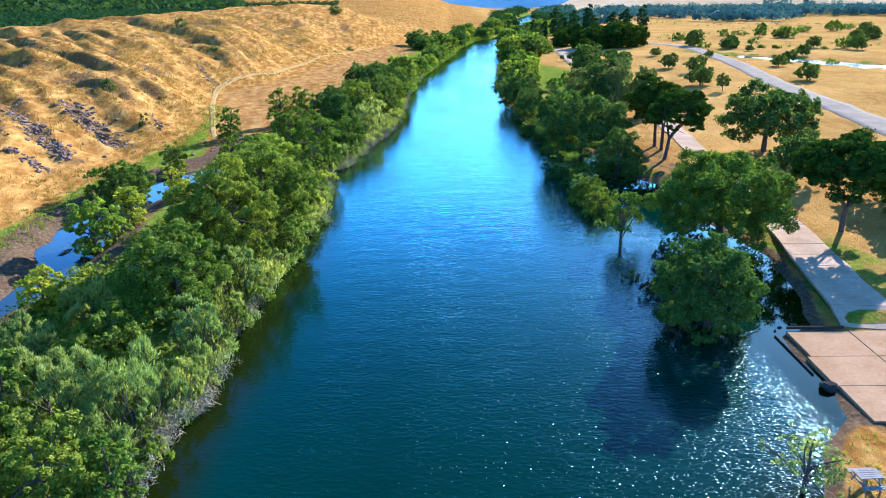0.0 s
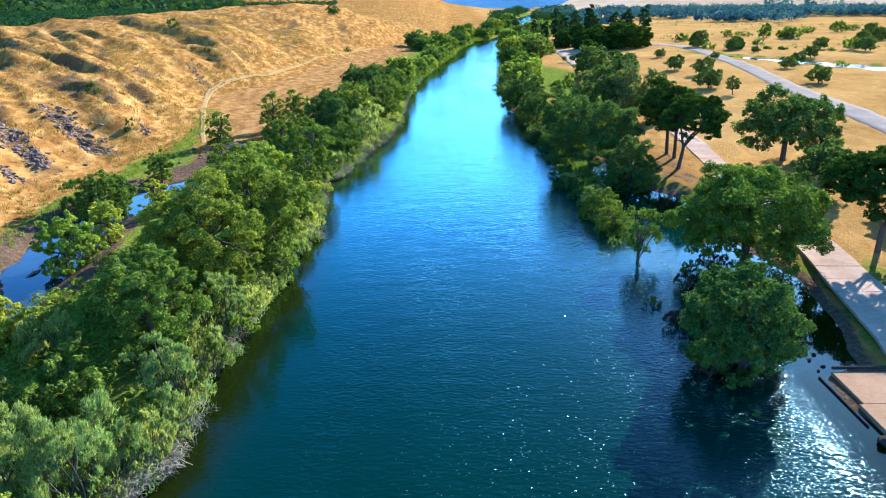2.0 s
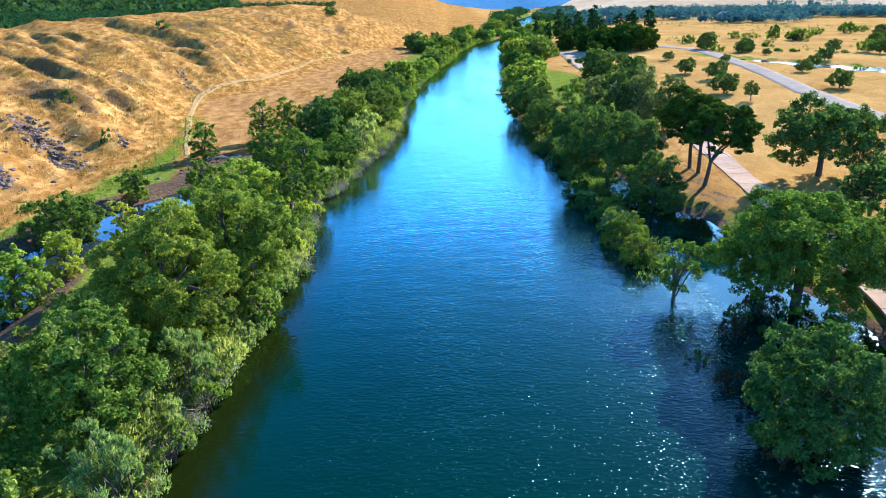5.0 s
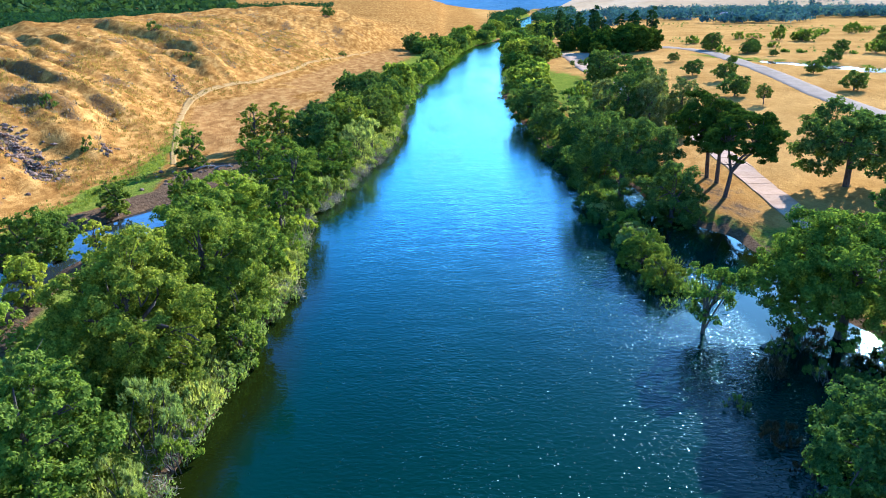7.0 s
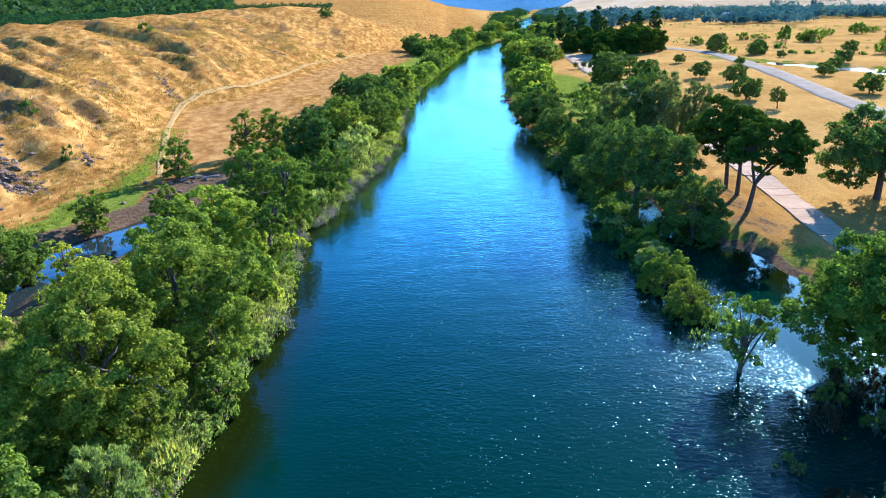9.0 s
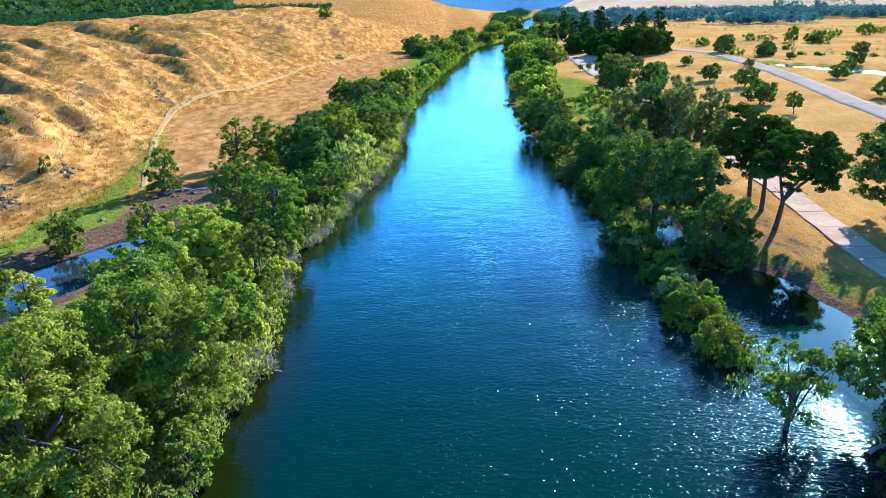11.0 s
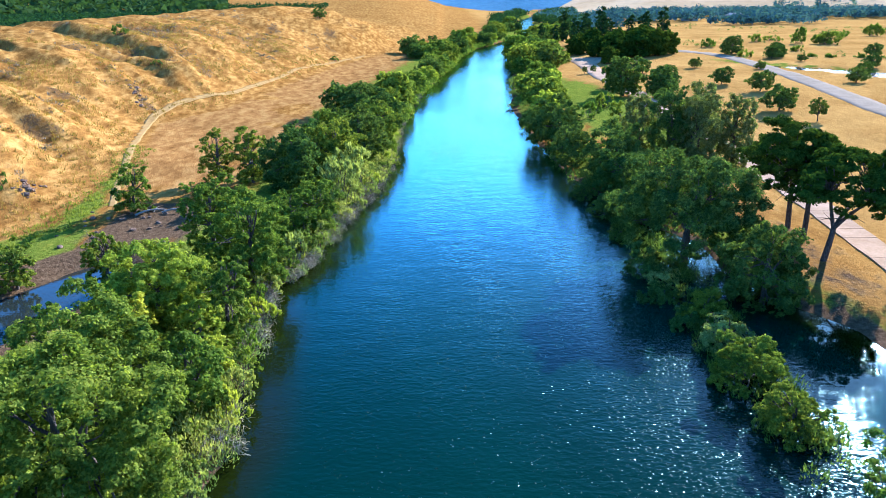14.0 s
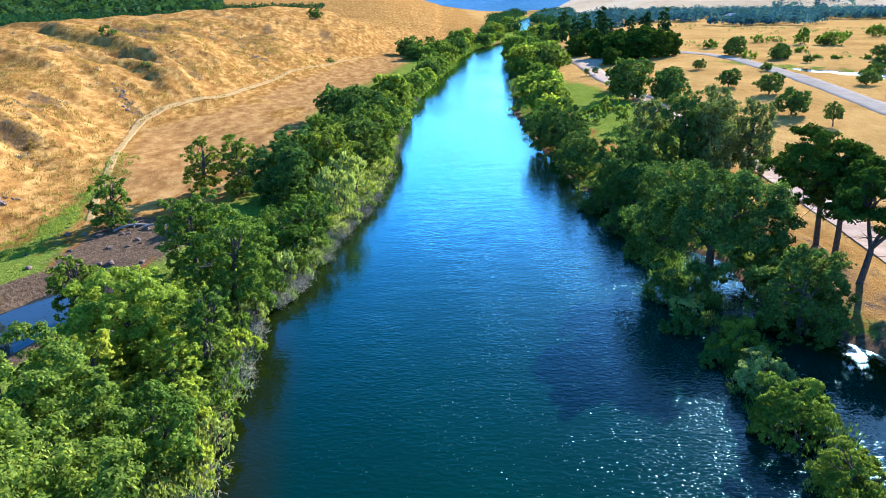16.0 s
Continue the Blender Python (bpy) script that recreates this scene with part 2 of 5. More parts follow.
def plain_material(name, low, high, scale=1.5, rough=0.85, bumped=0.02):
    m, tree, b = material(name, rough, 0.06 if rough < 0.5 else 0.0)
    n = noise_tex(tree, scale, 6, 0.65)
    n2 = noise_tex(tree, scale * 9, 4, 0.6)
    col = ramp(tree, n, [(0.3, low), (0.7, high)])
    col = mix(tree, 0.5, col, ramp(tree, n2, [(0.3, (0.7, 0.7, 0.7)), (0.7, (1.15, 1.15, 1.15))]), "MULTIPLY")
    tree.links.new(col, b.inputs["Base Color"])
    bump(tree, b, n2, 0.6, bumped)
    return m


BARK = bark_material()
WATER = water_material("river_water", (0.0014, 0.0118, 0.0066), (0.0065, 0.0095, 0.0008), 0.08, 2.6, 0.7, (0.62, 0.95, 0.94), True)
CALM = water_material("calm_water", (0.012, 0.016, 0.014), (0.02, 0.02, 0.01), 0.05, 2.2, 0.16, (0.82, 0.8, 0.78))
GROUND = ground_material()
CONCRETE = plain_material("concrete", (0.27, 0.15, 0.065), (0.37, 0.215, 0.105), 0.5)
PAVING = plain_material("pale_paving", (0.33, 0.21, 0.115), (0.48, 0.32, 0.19), 0.4)
ASPHALT = plain_material("worn_asphalt", (0.23, 0.172, 0.108), (0.31, 0.238, 0.155), 0.25)
TRACK = plain_material("dusty_track", (0.27, 0.155, 0.045), (0.38, 0.235, 0.08), 0.6)
TIMBER = plain_material("grey_timber", (0.2, 0.165, 0.125), (0.32, 0.27, 0.21), 4.0)
DARKWOOD = plain_material("wet_dark_timber", (0.02, 0.017, 0.014), (0.06, 0.05, 0.04), 3.0)
STONE = plain_material("field_stone", (0.1, 0.06, 0.036), (0.28, 0.18, 0.115), 1.6, 0.9, 0.08)
WALLS = plain_material("pale_wall", (0.26, 0.24, 0.21), (0.36, 0.33, 0.3), 0.4)
ROOF = plain_material("grey_roof", (0.3, 0.27, 0.24), (0.42, 0.38, 0.34), 0.3)
GLASS = plain_material("dark_pane", (0.02, 0.025, 0.03), (0.05, 0.06, 0.07), 1.0, 0.15)
# mountains: the blue is aerial haze painted into the base colour
HILLS_HAZE = plain_material("far_range_haze", (0.06, 0.13, 0.17), (0.1, 0.19, 0.24), 0.012, 0.95, 4.0)
GOLDHILLS = plain_material("far_gold_slope", (0.42, 0.27, 0.12), (0.56, 0.38, 0.19), 0.012, 0.95, 1.0)

# ---- the lie of the land ----


def lattice(i, j, seed):
    v = np.sin(i * 127.1 + j * 311.7 + seed * 74.7) * 43758.5453
    return v - np.floor(v)


def vnoise(x, y, seed=0):
    i, j = np.floor(x), np.floor(y)
    u, v = x - i, y - j
    u, v = u * u * (3 - 2 * u), v * v * (3 - 2 * v)
    a = lattice(i, j, seed) * (1 - u) + lattice(i + 1, j, seed) * u
    b = lattice(i, j + 1, seed) * (1 - u) + lattice(i + 1, j + 1, seed) * u
    return a * (1 - v) + b * v


def fbm(x, y, seed=0, octaves=4):
    total, amp = 0.0, 0.5
    for k in range(octaves):
        total = total + amp * vnoise(x * 2**k, y * 2**k, seed + 7 * k)
        amp *= 0.5
    return total


def smooth(a, b, v):
    t = np.clip((v - a) / (b - a), 0, 1)
    return t * t * (3 - 2 * t)


# shores of the river, by y
LEFT_Y = [-80, 26, 32, 44, 54, 60, 64, 72, 84, 90, 96, 100, 106, 112, 118, 134, 145, 162, 176, 205, 222, 312, 345, 395, 430, 480, 560, 640, 760, 1000]
LEFT_X = [-15.4, -15.4, -15.0, -15.5, -14.8, -14.1, -14.9, -14.2, -15.0, -16.0, -16.8, -14.9, -14.3, -13.3, -12.7, -9.8, -9.4, -10.2, -10.5, -9.4, -8.6, 2.2, 5, 13, 24, 38, 54, 60, 66, 110]
RIGHT_Y = [-80, 15, 25, 29, 32, 43, 45, 52, 60, 72, 80, 88, 92, 98, 108, 116, 134, 147, 172, 210, 222, 256, 305, 361, 401, 430, 480, 560, 640, 760, 1000]
RIGHT_X = [18, 19, 21.2, 23.6, 26.4, 27.2, 30, 32, 33, 31, 32, 30, 27.5, 25.6, 25.4, 20.5, 17.6, 16.6, 15, 15, 16.8, 20, 25, 26.5, 33, 40, 52, 70, 78, 84, 128]
SLOUGH_Y = [44, 50, 57, 64, 71, 80, 92, 97, 101, 105]
SLOUGH_L = [-36, -38, -38, -42, -43, -42.5, -41.5, -38.5, -37, -33.5]
SLOUGH_R = [-35.8, -34, -33.5, -34.5, -36, -36, -32, -30.5, -31, -33.2]
# foot of the dry hill, and the trail along it
FOOT_Y = [-80, 40, 100, 120, 140, 172, 194, 246, 300, 350, 400, 520]
FOOT_X = [-50, -47, -47, -45, -48, -57, -50, -45, -38, -28, -20, -8]


def hill_relief(x, y, d):
    """Slanting spurs with a steep near side, and ledges between them; also a mask of the darker ground colour."""
    u = (y - 0.6 * d) * 0.034 + 2.6 * fbm(x * 0.019, y * 0.019, 21, 3)
    k = np.floor(u)
    f = u - k
    big = 0.45 + 0.9 * lattice(k, k * 0 + 3, 9)
    face = smooth(1, 12, d) * smooth(78, 48, d) * smooth(500, 420, y)
    saw = smooth(0, 0.3, f) * (1 - smooth(0.3, 1.0, f))
    u2 = (y - 0.9 * d) * 0.12 + 1.2 * fbm(x * 0.07, y * 0.07, 25, 3)
    f2 = u2 - np.floor(u2)
    saw2 = smooth(0, 0.25, f2) * (1 - smooth(0.25, 1.0, f2)) * smooth(0.35, 0.6, fbm(x * 0.05, y * 0.05, 27, 3))
    ledge = fbm(d * 0.15, y * 0.12 - d * 0.05, 33, 4)
    patchy = 0.25 + 1.5 * smooth(0.3, 0.65, fbm(x * 0.027 + 5, y * 0.027, 37, 3))
    lump = fbm(x * 0.2 + d * 0.08, y * 0.26, 39, 3)
    rough = smooth(0.36, 0.58, fbm(x * 0.045 + 3, y * 0.045, 43, 3))
    relief = face * (3.0 * (lump - 0.45) * (0.3 + rough) + 1.2 * big * patchy * (saw - 0.45) + 0.95 * saw2 + 1.3 * (ledge - 0.45))
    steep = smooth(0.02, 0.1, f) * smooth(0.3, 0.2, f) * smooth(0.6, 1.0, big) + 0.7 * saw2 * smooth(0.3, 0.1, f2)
    # darker colour on steep near sides, low ledges and hollows, broken up by noise
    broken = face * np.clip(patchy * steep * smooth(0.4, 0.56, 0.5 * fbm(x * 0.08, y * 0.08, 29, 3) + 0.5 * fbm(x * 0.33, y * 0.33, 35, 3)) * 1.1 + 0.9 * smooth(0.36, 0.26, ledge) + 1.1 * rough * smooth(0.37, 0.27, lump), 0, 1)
    return face, relief, broken


def height(x, y):
    x, y = np.asarray(x, float), np.asarray(y, float)
    xl, xr = np.interp(y, LEFT_Y, LEFT_X), np.interp(y, RIGHT_Y, RIGHT_X)
    wob = 1.6 * (fbm(x * 0.3, y * 0.3, 3, 3) - 0.45) + 1.2 * (fbm(x * 0.03, y * 0.11, 8, 2) - 0.5) * smooth(10, -10, x)
    inside = np.minimum(x - xl, xr - x) + wob            # metres inside the river
    low = np.where(x < 0.5 * (xl + xr), 1.1, 0.8)
    z = low * smooth(1.0, -4.5, inside) - 1.8 * smooth(-0.2, 6, inside)
    z = z + 0.5 * (fbm(x * 0.12, y * 0.12, 5) - 0.45) * smooth(2, -6, inside)
    # right plain
    z = z + 1.5 * smooth(27, 75, x - np.interp(y, [0, 300, 600], [0, 12, 70])) * smooth(0, -8, inside)
    # slough behind the left bar
    sl, sr = np.interp(y, SLOUGH_Y, SLOUGH_L), np.interp(y, SLOUGH_Y, SLOUGH_R)
    ins = np.minimum(np.minimum(x - sl, sr - x), np.minimum(y - 44, 105 - y)) + 0.8 * wob
    z = z - 1.5 * smooth(-2.5, 1.6, ins) * (x < 0)
    # hill
    foot = np.interp(y, FOOT_Y, FOOT_X)
    d = foot - x
    top = np.interp(y, [0, 110, 170, 220, 270, 330, 400, 450, 500, 560, 700], [9, 11, 13, 15, 16.2, 17, 18, 15.5, 9, 5, 4])
    wide = np.interp(y, [0, 120, 220, 400, 480], [44, 42, 44, 52, 66])
    spur = fbm(d * 0.018 + y * 0.004, y * 0.032 - d * 0.02, 11, 3)
    rise = np.clip(d / wide + 0.55 * (spur - 0.44) * smooth(0, 14, d), 0, None)
    hill = top * (1 - np.exp(-2.0 * rise**1.25)) / 0.87
    hill = hill - (hill - np.minimum(hill, 11.5)) * smooth(56, 92, d)
    face, spurs, _ = hill_relief(x, y, d)
    z = z + np.where(d > 0, hill + spurs, 0)
    # rough ground between foot and river, and the long plain
    z = z + 1.6 * smooth(-14, 2, d) * smooth(3, -9, x) * smooth(108, 150, y)
    # hollow of the far pond
    pond = smooth(1.25, 0.8, np.hypot((x - 135 - 0.55 * (225 - y)) / 7.0, (y - 225) / 50.0))
    z = np.where(pond > 0, z * (1 - pond) + 0.9 * pond, z)
    # levelled for the landing
    pad = smooth(25.8, 27.4, x) * smooth(43, 41, x) * smooth(26, 28, y) * smooth(45, 43.6, y)
    z = z * (1 - pad) + np.minimum(z, 0.15) * pad
    # distant swell
    far = np.hypot(x - 40, y)
    z = z + smooth(800, 2600, far) * (13 + 16 * fbm(x * 0.0011 + 9, y * 0.0011, 41, 3))
    # golden rise beyond the hill
    z = z + 19 * smooth(4.2, -5.5, np.degrees(np.arctan2(x, np.maximum(y, 1)))) * smooth(500, 980, y)
    return z


def hz(x, y):
    return float(height(np.array([x]), np.array([y]))[0])


LEDGES = ((-63, 115, -51.5, 108, 2.2), (-66, 104, -53, 94, 1.5), (-58, 89, -53, 88, 1.0), (-51, 122, -49.5, 119, 0.9), (-65, 186, -59, 180, 1.2))


def cover(x, y, z):
    """Weights of green turf, bare soil and rock on the ground."""
    xl, xr = np.interp(y, LEFT_Y, LEFT_X), np.interp(y, RIGHT_Y, RIGHT_X)
    foot = np.interp(y, FOOT_Y, FOOT_X)
    n = fbm(x * 0.09, y * 0.09, 51, 4)
    bar = smooth(xl + 5, xl + 3, x) * smooth(foot - 2, foot + 3, x)
    left_green = bar * smooth(128, 108, y + 3 * n) + bar * smooth(xl - 26, xl - 12, x)
    strip = 0.62 * np.exp(-((x - foot - 1.8) / 2.0) ** 2) * smooth(150, 128, y) * smooth(0.3, 0.5, n)
    bank = smooth(xr - 1, xr + 0.5, x) * smooth(xr + 9 + 8 * n, xr + 3, x) * np.where(y < 34, 0.45, 1)
    lawn = 1.5 * np.exp(-(((x - 34) / 8.0) ** 2 + ((y - 200) / 52.0) ** 2)) + 0.35 * np.exp(-(((x - 46) / 5.0) ** 2 + ((y - 50) / 14.0) ** 2))
    pond_edge = np.exp(-((np.hypot((x - 135 - 0.55 * (225 - y)) / 7.0, (y - 225) / 50.0) - 1.25) / 0.3) ** 2)
    green = np.clip(0.75 * left_green + strip + 0.6 * bank + lawn + 0.8 * pond_edge, 0, 1)
    sl, sr = np.interp(y, SLOUGH_Y, SLOUGH_L), np.interp(y, SLOUGH_Y, SLOUGH_R)
    ins = np.minimum(np.minimum(x - sl, sr - x), np.minimum(y - 40, 118 - y))
    mud = smooth(-5, -1.5, ins) * (x < 0) + np.exp(-(((x + 33) / 6.0) ** 2 + ((y - 111) / 9.0) ** 2))
    shore = smooth(0.35, 0.05, z) * (np.abs(x) < 80) * np.where((x > 0) | (x < xl - 8), 1, 0.9)
    worn = np.exp(-(((x - 33) / 6.0) ** 2 + ((y - 98) / 22.0) ** 2)) * 0.5 + 0.4 * np.exp(-(((x - 36) / 4.0) ** 2 + ((y - 150) / 26.0) ** 2))
    tracks = np.exp(-((x - foot - 0.8) / 0.9) ** 2) * smooth(112, 122, y) * smooth(420, 300, y)
    russet = 0.85 * smooth(foot + 0.5, foot + 4, x) * smooth(xl - 8, xl - 12, x) * smooth(122, 134, y) * smooth(420, 300, y) * smooth(0.22, 0.5, n + 0.12)
    soil = np.clip(mud + shore + worn + 0.3 * tracks, 0, 1)
    green = green * (1 - smooth(0.3, 0.8, soil))
    d = foot - x
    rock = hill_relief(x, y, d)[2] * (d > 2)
    for ax, ay, bx, by, wide in LEDGES:                      # broken rocky ground along ledges
        f = np.clip(((x - ax) * (bx - ax) + (y - ay) * (by - ay)) / ((bx - ax) ** 2 + (by - ay) ** 2), 0, 1)
        off = np.hypot(x - ax - f * (bx - ax), y - ay - f * (by - ay))
        rock = rock + smooth(wide * 1.5, wide * 0.4, off + 2.4 * (fbm(x * 0.35, y * 0.35, 57, 3) - 0.45) * 2)
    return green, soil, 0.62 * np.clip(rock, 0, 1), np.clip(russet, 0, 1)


# ---- mesh helpers ----


def grid_mesh(name, xs, ys, zfun):
    gx, gy = np.meshgrid(xs, ys)
    gz = zfun(gx, gy)
    v = np.stack([gx, gy, gz], -1).reshape(-1, 3)
    nx, ny = len(xs), len(ys)
    idx = np.arange(nx * ny).reshape(ny, nx)
    q = np.stack([idx[:-1, :-1], idx[:-1, 1:], idx[1:, 1:], idx[1:, :-1]], -1).reshape(-1, 4)
    return quads(name, v, q, True)


def quads(name, v, q, shade=False):
    me = bpy.data.meshes.new(name)
    me.vertices.add(len(v))
    me.vertices.foreach_set("co", np.ascontiguousarray(v, np.float32).ravel())
    me.loops.add(q.size)
    me.loops.foreach_set("vertex_index", np.ascontiguousarray(q, np.int32).ravel())
    me.polygons.add(len(q))
    me.polygons.foreach_set("loop_start", np.arange(0, q.size, q.shape[1], dtype=np.int32))
    me.polygons.foreach_set("use_smooth", np.full(len(q), shade))
    me.update(calc_edges=True)
    return me


def part(name, me, mat, parent=None, label=""):
    """One mesh object, under a thing or on its own. me: a mesh or a bmesh."""
    if isinstance(me, bmesh.types.BMesh):
        bm, me = me, bpy.data.meshes.new(name)
        bm.to_mesh(me)
        bm.free()
    if not me.materials:
        me.materials.append(mat)
    ob = new(name, me)
    ob.parent = parent
    return tagged(ob, label)


def box(bm, size, at, turn=None, bevel=0.0):
    m = Matrix.Translation(at) @ (turn.to_4x4() if turn else Matrix()) @ Matrix.Diagonal((*size, 1))
    r = bmesh.ops.create_cube(bm, size=1, matrix=m)
    if bevel:
        edges = list({e for v in r["verts"] for e in v.link_edges})
        bmesh.ops.bevel(bm, geom=edges, offset=bevel, segments=2, affect="EDGES")
    return bm


def tubes(name, lines, sides=6):
    """Tapered round limbs: each line is a list of points with a radius."""
    vs, qs, off = [], [], 0
    ang = np.linspace(0, 2 * np.pi, sides, endpoint=False)
    for pts in lines:
        p = np.array([q[:3] for q in pts], float)
        r = np.array([q[3] for q in pts], float)
        tan = np.gradient(p, axis=0)
        tan /= np.linalg.norm(tan, axis=1, keepdims=True) + 1e-9
        ref = np.where(np.abs(tan[:, 2:]) > 0.9, [[1.0, 0, 0]], [[0, 0, 1.0]])
        a = np.cross(tan, ref)
        a /= np.linalg.norm(a, axis=1, keepdims=True) + 1e-9
        b = np.cross(tan, a)
        ring = p[:, None] + r[:, None, None] * (a[:, None] * np.cos(ang)[None, :, None] + b[:, None] * np.sin(ang)[None, :, None])
        vs.append(ring.reshape(-1, 3))
        n = len(p)
        i = np.arange(n * sides).reshape(n, sides) + off
        j = np.roll(i, -1, 1)
        qs.append(np.stack([i[:-1], j[:-1], j[1:], i[1:]], -1).reshape(-1, 4))
        off += n * sides
    return quads(name, np.concatenate(vs), np.concatenate(qs), True)


def unit(v):
    return v / (np.linalg.norm(v, axis=-1, keepdims=True) + 1e-9)


def leaves(rng, c, n, length, width, along=None, jitter=0.3):
    """Pointed leaf sprays at c, facing n, as vertices and faces."""
    k = len(c)
    n = unit(n)
    t = along if along is not None else rng.normal(size=(k, 3))
    t = unit(t - n * (t * n).sum(-1, keepdims=True)) if along is None else unit(t)
    if along is not None:
        n = unit(n - t * (n * t).sum(-1, keepdims=True))
    b = np.cross(n, t)
    s = rng.uniform(1 - jitter, 1 + jitter, (k, 1))
    L, W = length * s, width * s * rng.uniform(0.8, 1.2, (k, 1))
    base = c - t * L * 0.45
    v = np.stack([base + b * W * 0.5, base - b * W * 0.5, c + t * L * 0.55 - n * L * 0.1], 1).reshape(-1, 3)
    return v, np.arange(3 * k).reshape(-1, 3)


def sphere_dirs(rng, k, low=-1.0):
    z = rng.uniform(low, 1, k)
    a = rng.uniform(0, 2 * np.pi, k)
    r = np.sqrt(np.clip(1 - z * z, 0, 1))
    return np.stack([r * np.cos(a), r * np.sin(a), z], -1)


def lobes(rng, centre, radii, count, size, low=-0.5):
    """Clump centres and radii over a crown's ellipsoid."""
    d = sphere_dirs(rng, count, low)
    # spread them: push near ones apart
    for _ in range(6):
        diff = d[:, None] - d[None]
        w = np.exp(-(diff**2).sum(-1) * 6)[..., None]
        d = unit(d + 0.12 * (diff * w).sum(1))
    flat = np.sqrt(np.clip(1 - np.abs(d[:, 2]) ** np.where(d[:, 2] < 0, 3.2, 2.0), 0.02, 1)) / np.maximum(np.hypot(d[:, 0], d[:, 1]), 0.05)
    c = np.array(centre) + d * np.stack([flat, flat, np.ones(count)], -1) * np.array(radii) * rng.uniform(0.55, 1.02, (count, 1))
    r = size * rng.uniform(0.55, 1.4, count)
    return c, r, d


def crown_mesh(rng, c, r, d, leaf, cover_by=1.15, squash=0.56, willow=False):
    vs, qs, off = [], [], 0
    for ci, ri, di in zip(c, r, d):
        area = 4 * np.pi * ri * ri
        k = int(max(14, cover_by * area / (0.5 * leaf[0] * leaf[1])))
        # a clump is a bunch of small leafy tufts
        m = int(np.clip(5 + 5 * ri, 6, 13))
        knots = unit(sphere_dirs(rng, m, -0.75) + 0.3 * di + (0, 0, 0.15)) * (ri * rng.uniform(0.55, 1.05, (m, 1)))
        which = rng.integers(0, m, k)
        s = unit(sphere_dirs(rng, k) + 0.25 * di + (0, 0, 0.15))
        tuft = ri * rng.uniform(0.24, 0.44, m)
        rad = tuft[which] * (0.85 + rng.normal(0, 0.17, k))
        p = ci + (knots[which] + s * rad[:, None]) * (1, 1, squash)
        keep = np.ones(k, bool)                            # none deep inside a neighbouring clump
        close = np.linalg.norm(c - ci, axis=1) < r + 1.6 * ri
        for cj, rj in zip(c[close], r[close]):
            if cj is not ci and not np.allclose(cj, ci):
                keep &= (((p - cj) / (rj * 0.72, rj * 0.72, rj * 0.72 * squash)) ** 2).sum(1) > 1
        p, s, k = p[keep], unit(s + 0.5 * unit(knots[which]))[keep], int(keep.sum())
        if not k:
            continue
        if willow:
            along = s * 0.55 + rng.normal(0, 0.3, (k, 3)) + (0, 0, 0.85)
            v, q = leaves(rng, p, rng.normal(size=(k, 3)) + s * 0.6, leaf[0], leaf[1], along)
        else:
            v, q = leaves(rng, p, s * 0.9 + rng.normal(0, 0.42, (k, 3)) + (0, 0, 0.3), leaf[0], leaf[1])
        vs.append(v)
        qs.append(q + off)
        off += len(v)
    return np.concatenate(vs), np.concatenate(qs)


def limb(rng, a, b, r0, r1, bow=0.12, steps=5):
    """A bent tapering limb from a to b."""
    a, b = np.array(a, float), np.array(b, float)
    side = rng.normal(size=3) * np.linalg.norm(b - a) * bow
    out = []
    for k in range(steps + 1):
        f = k / steps
        p = a * (1 - f) + b * f + side * f * (1 - f) * 2 + np.array([0, 0, 0.3 * np.linalg.norm(b - a) * f * (1 - f)])
        out.append((*p, r0 * (1 - f) + r1 * f))
    return out


def rooted(name, x, y, label, category, group="", sink=0.15, z=None):
    e = new(name)
    e.empty_display_size = 0.5
    g = hz(x, y) if z is None else z
    e.location = (x, y, g - sink)
    return tagged(e, label, category, group)


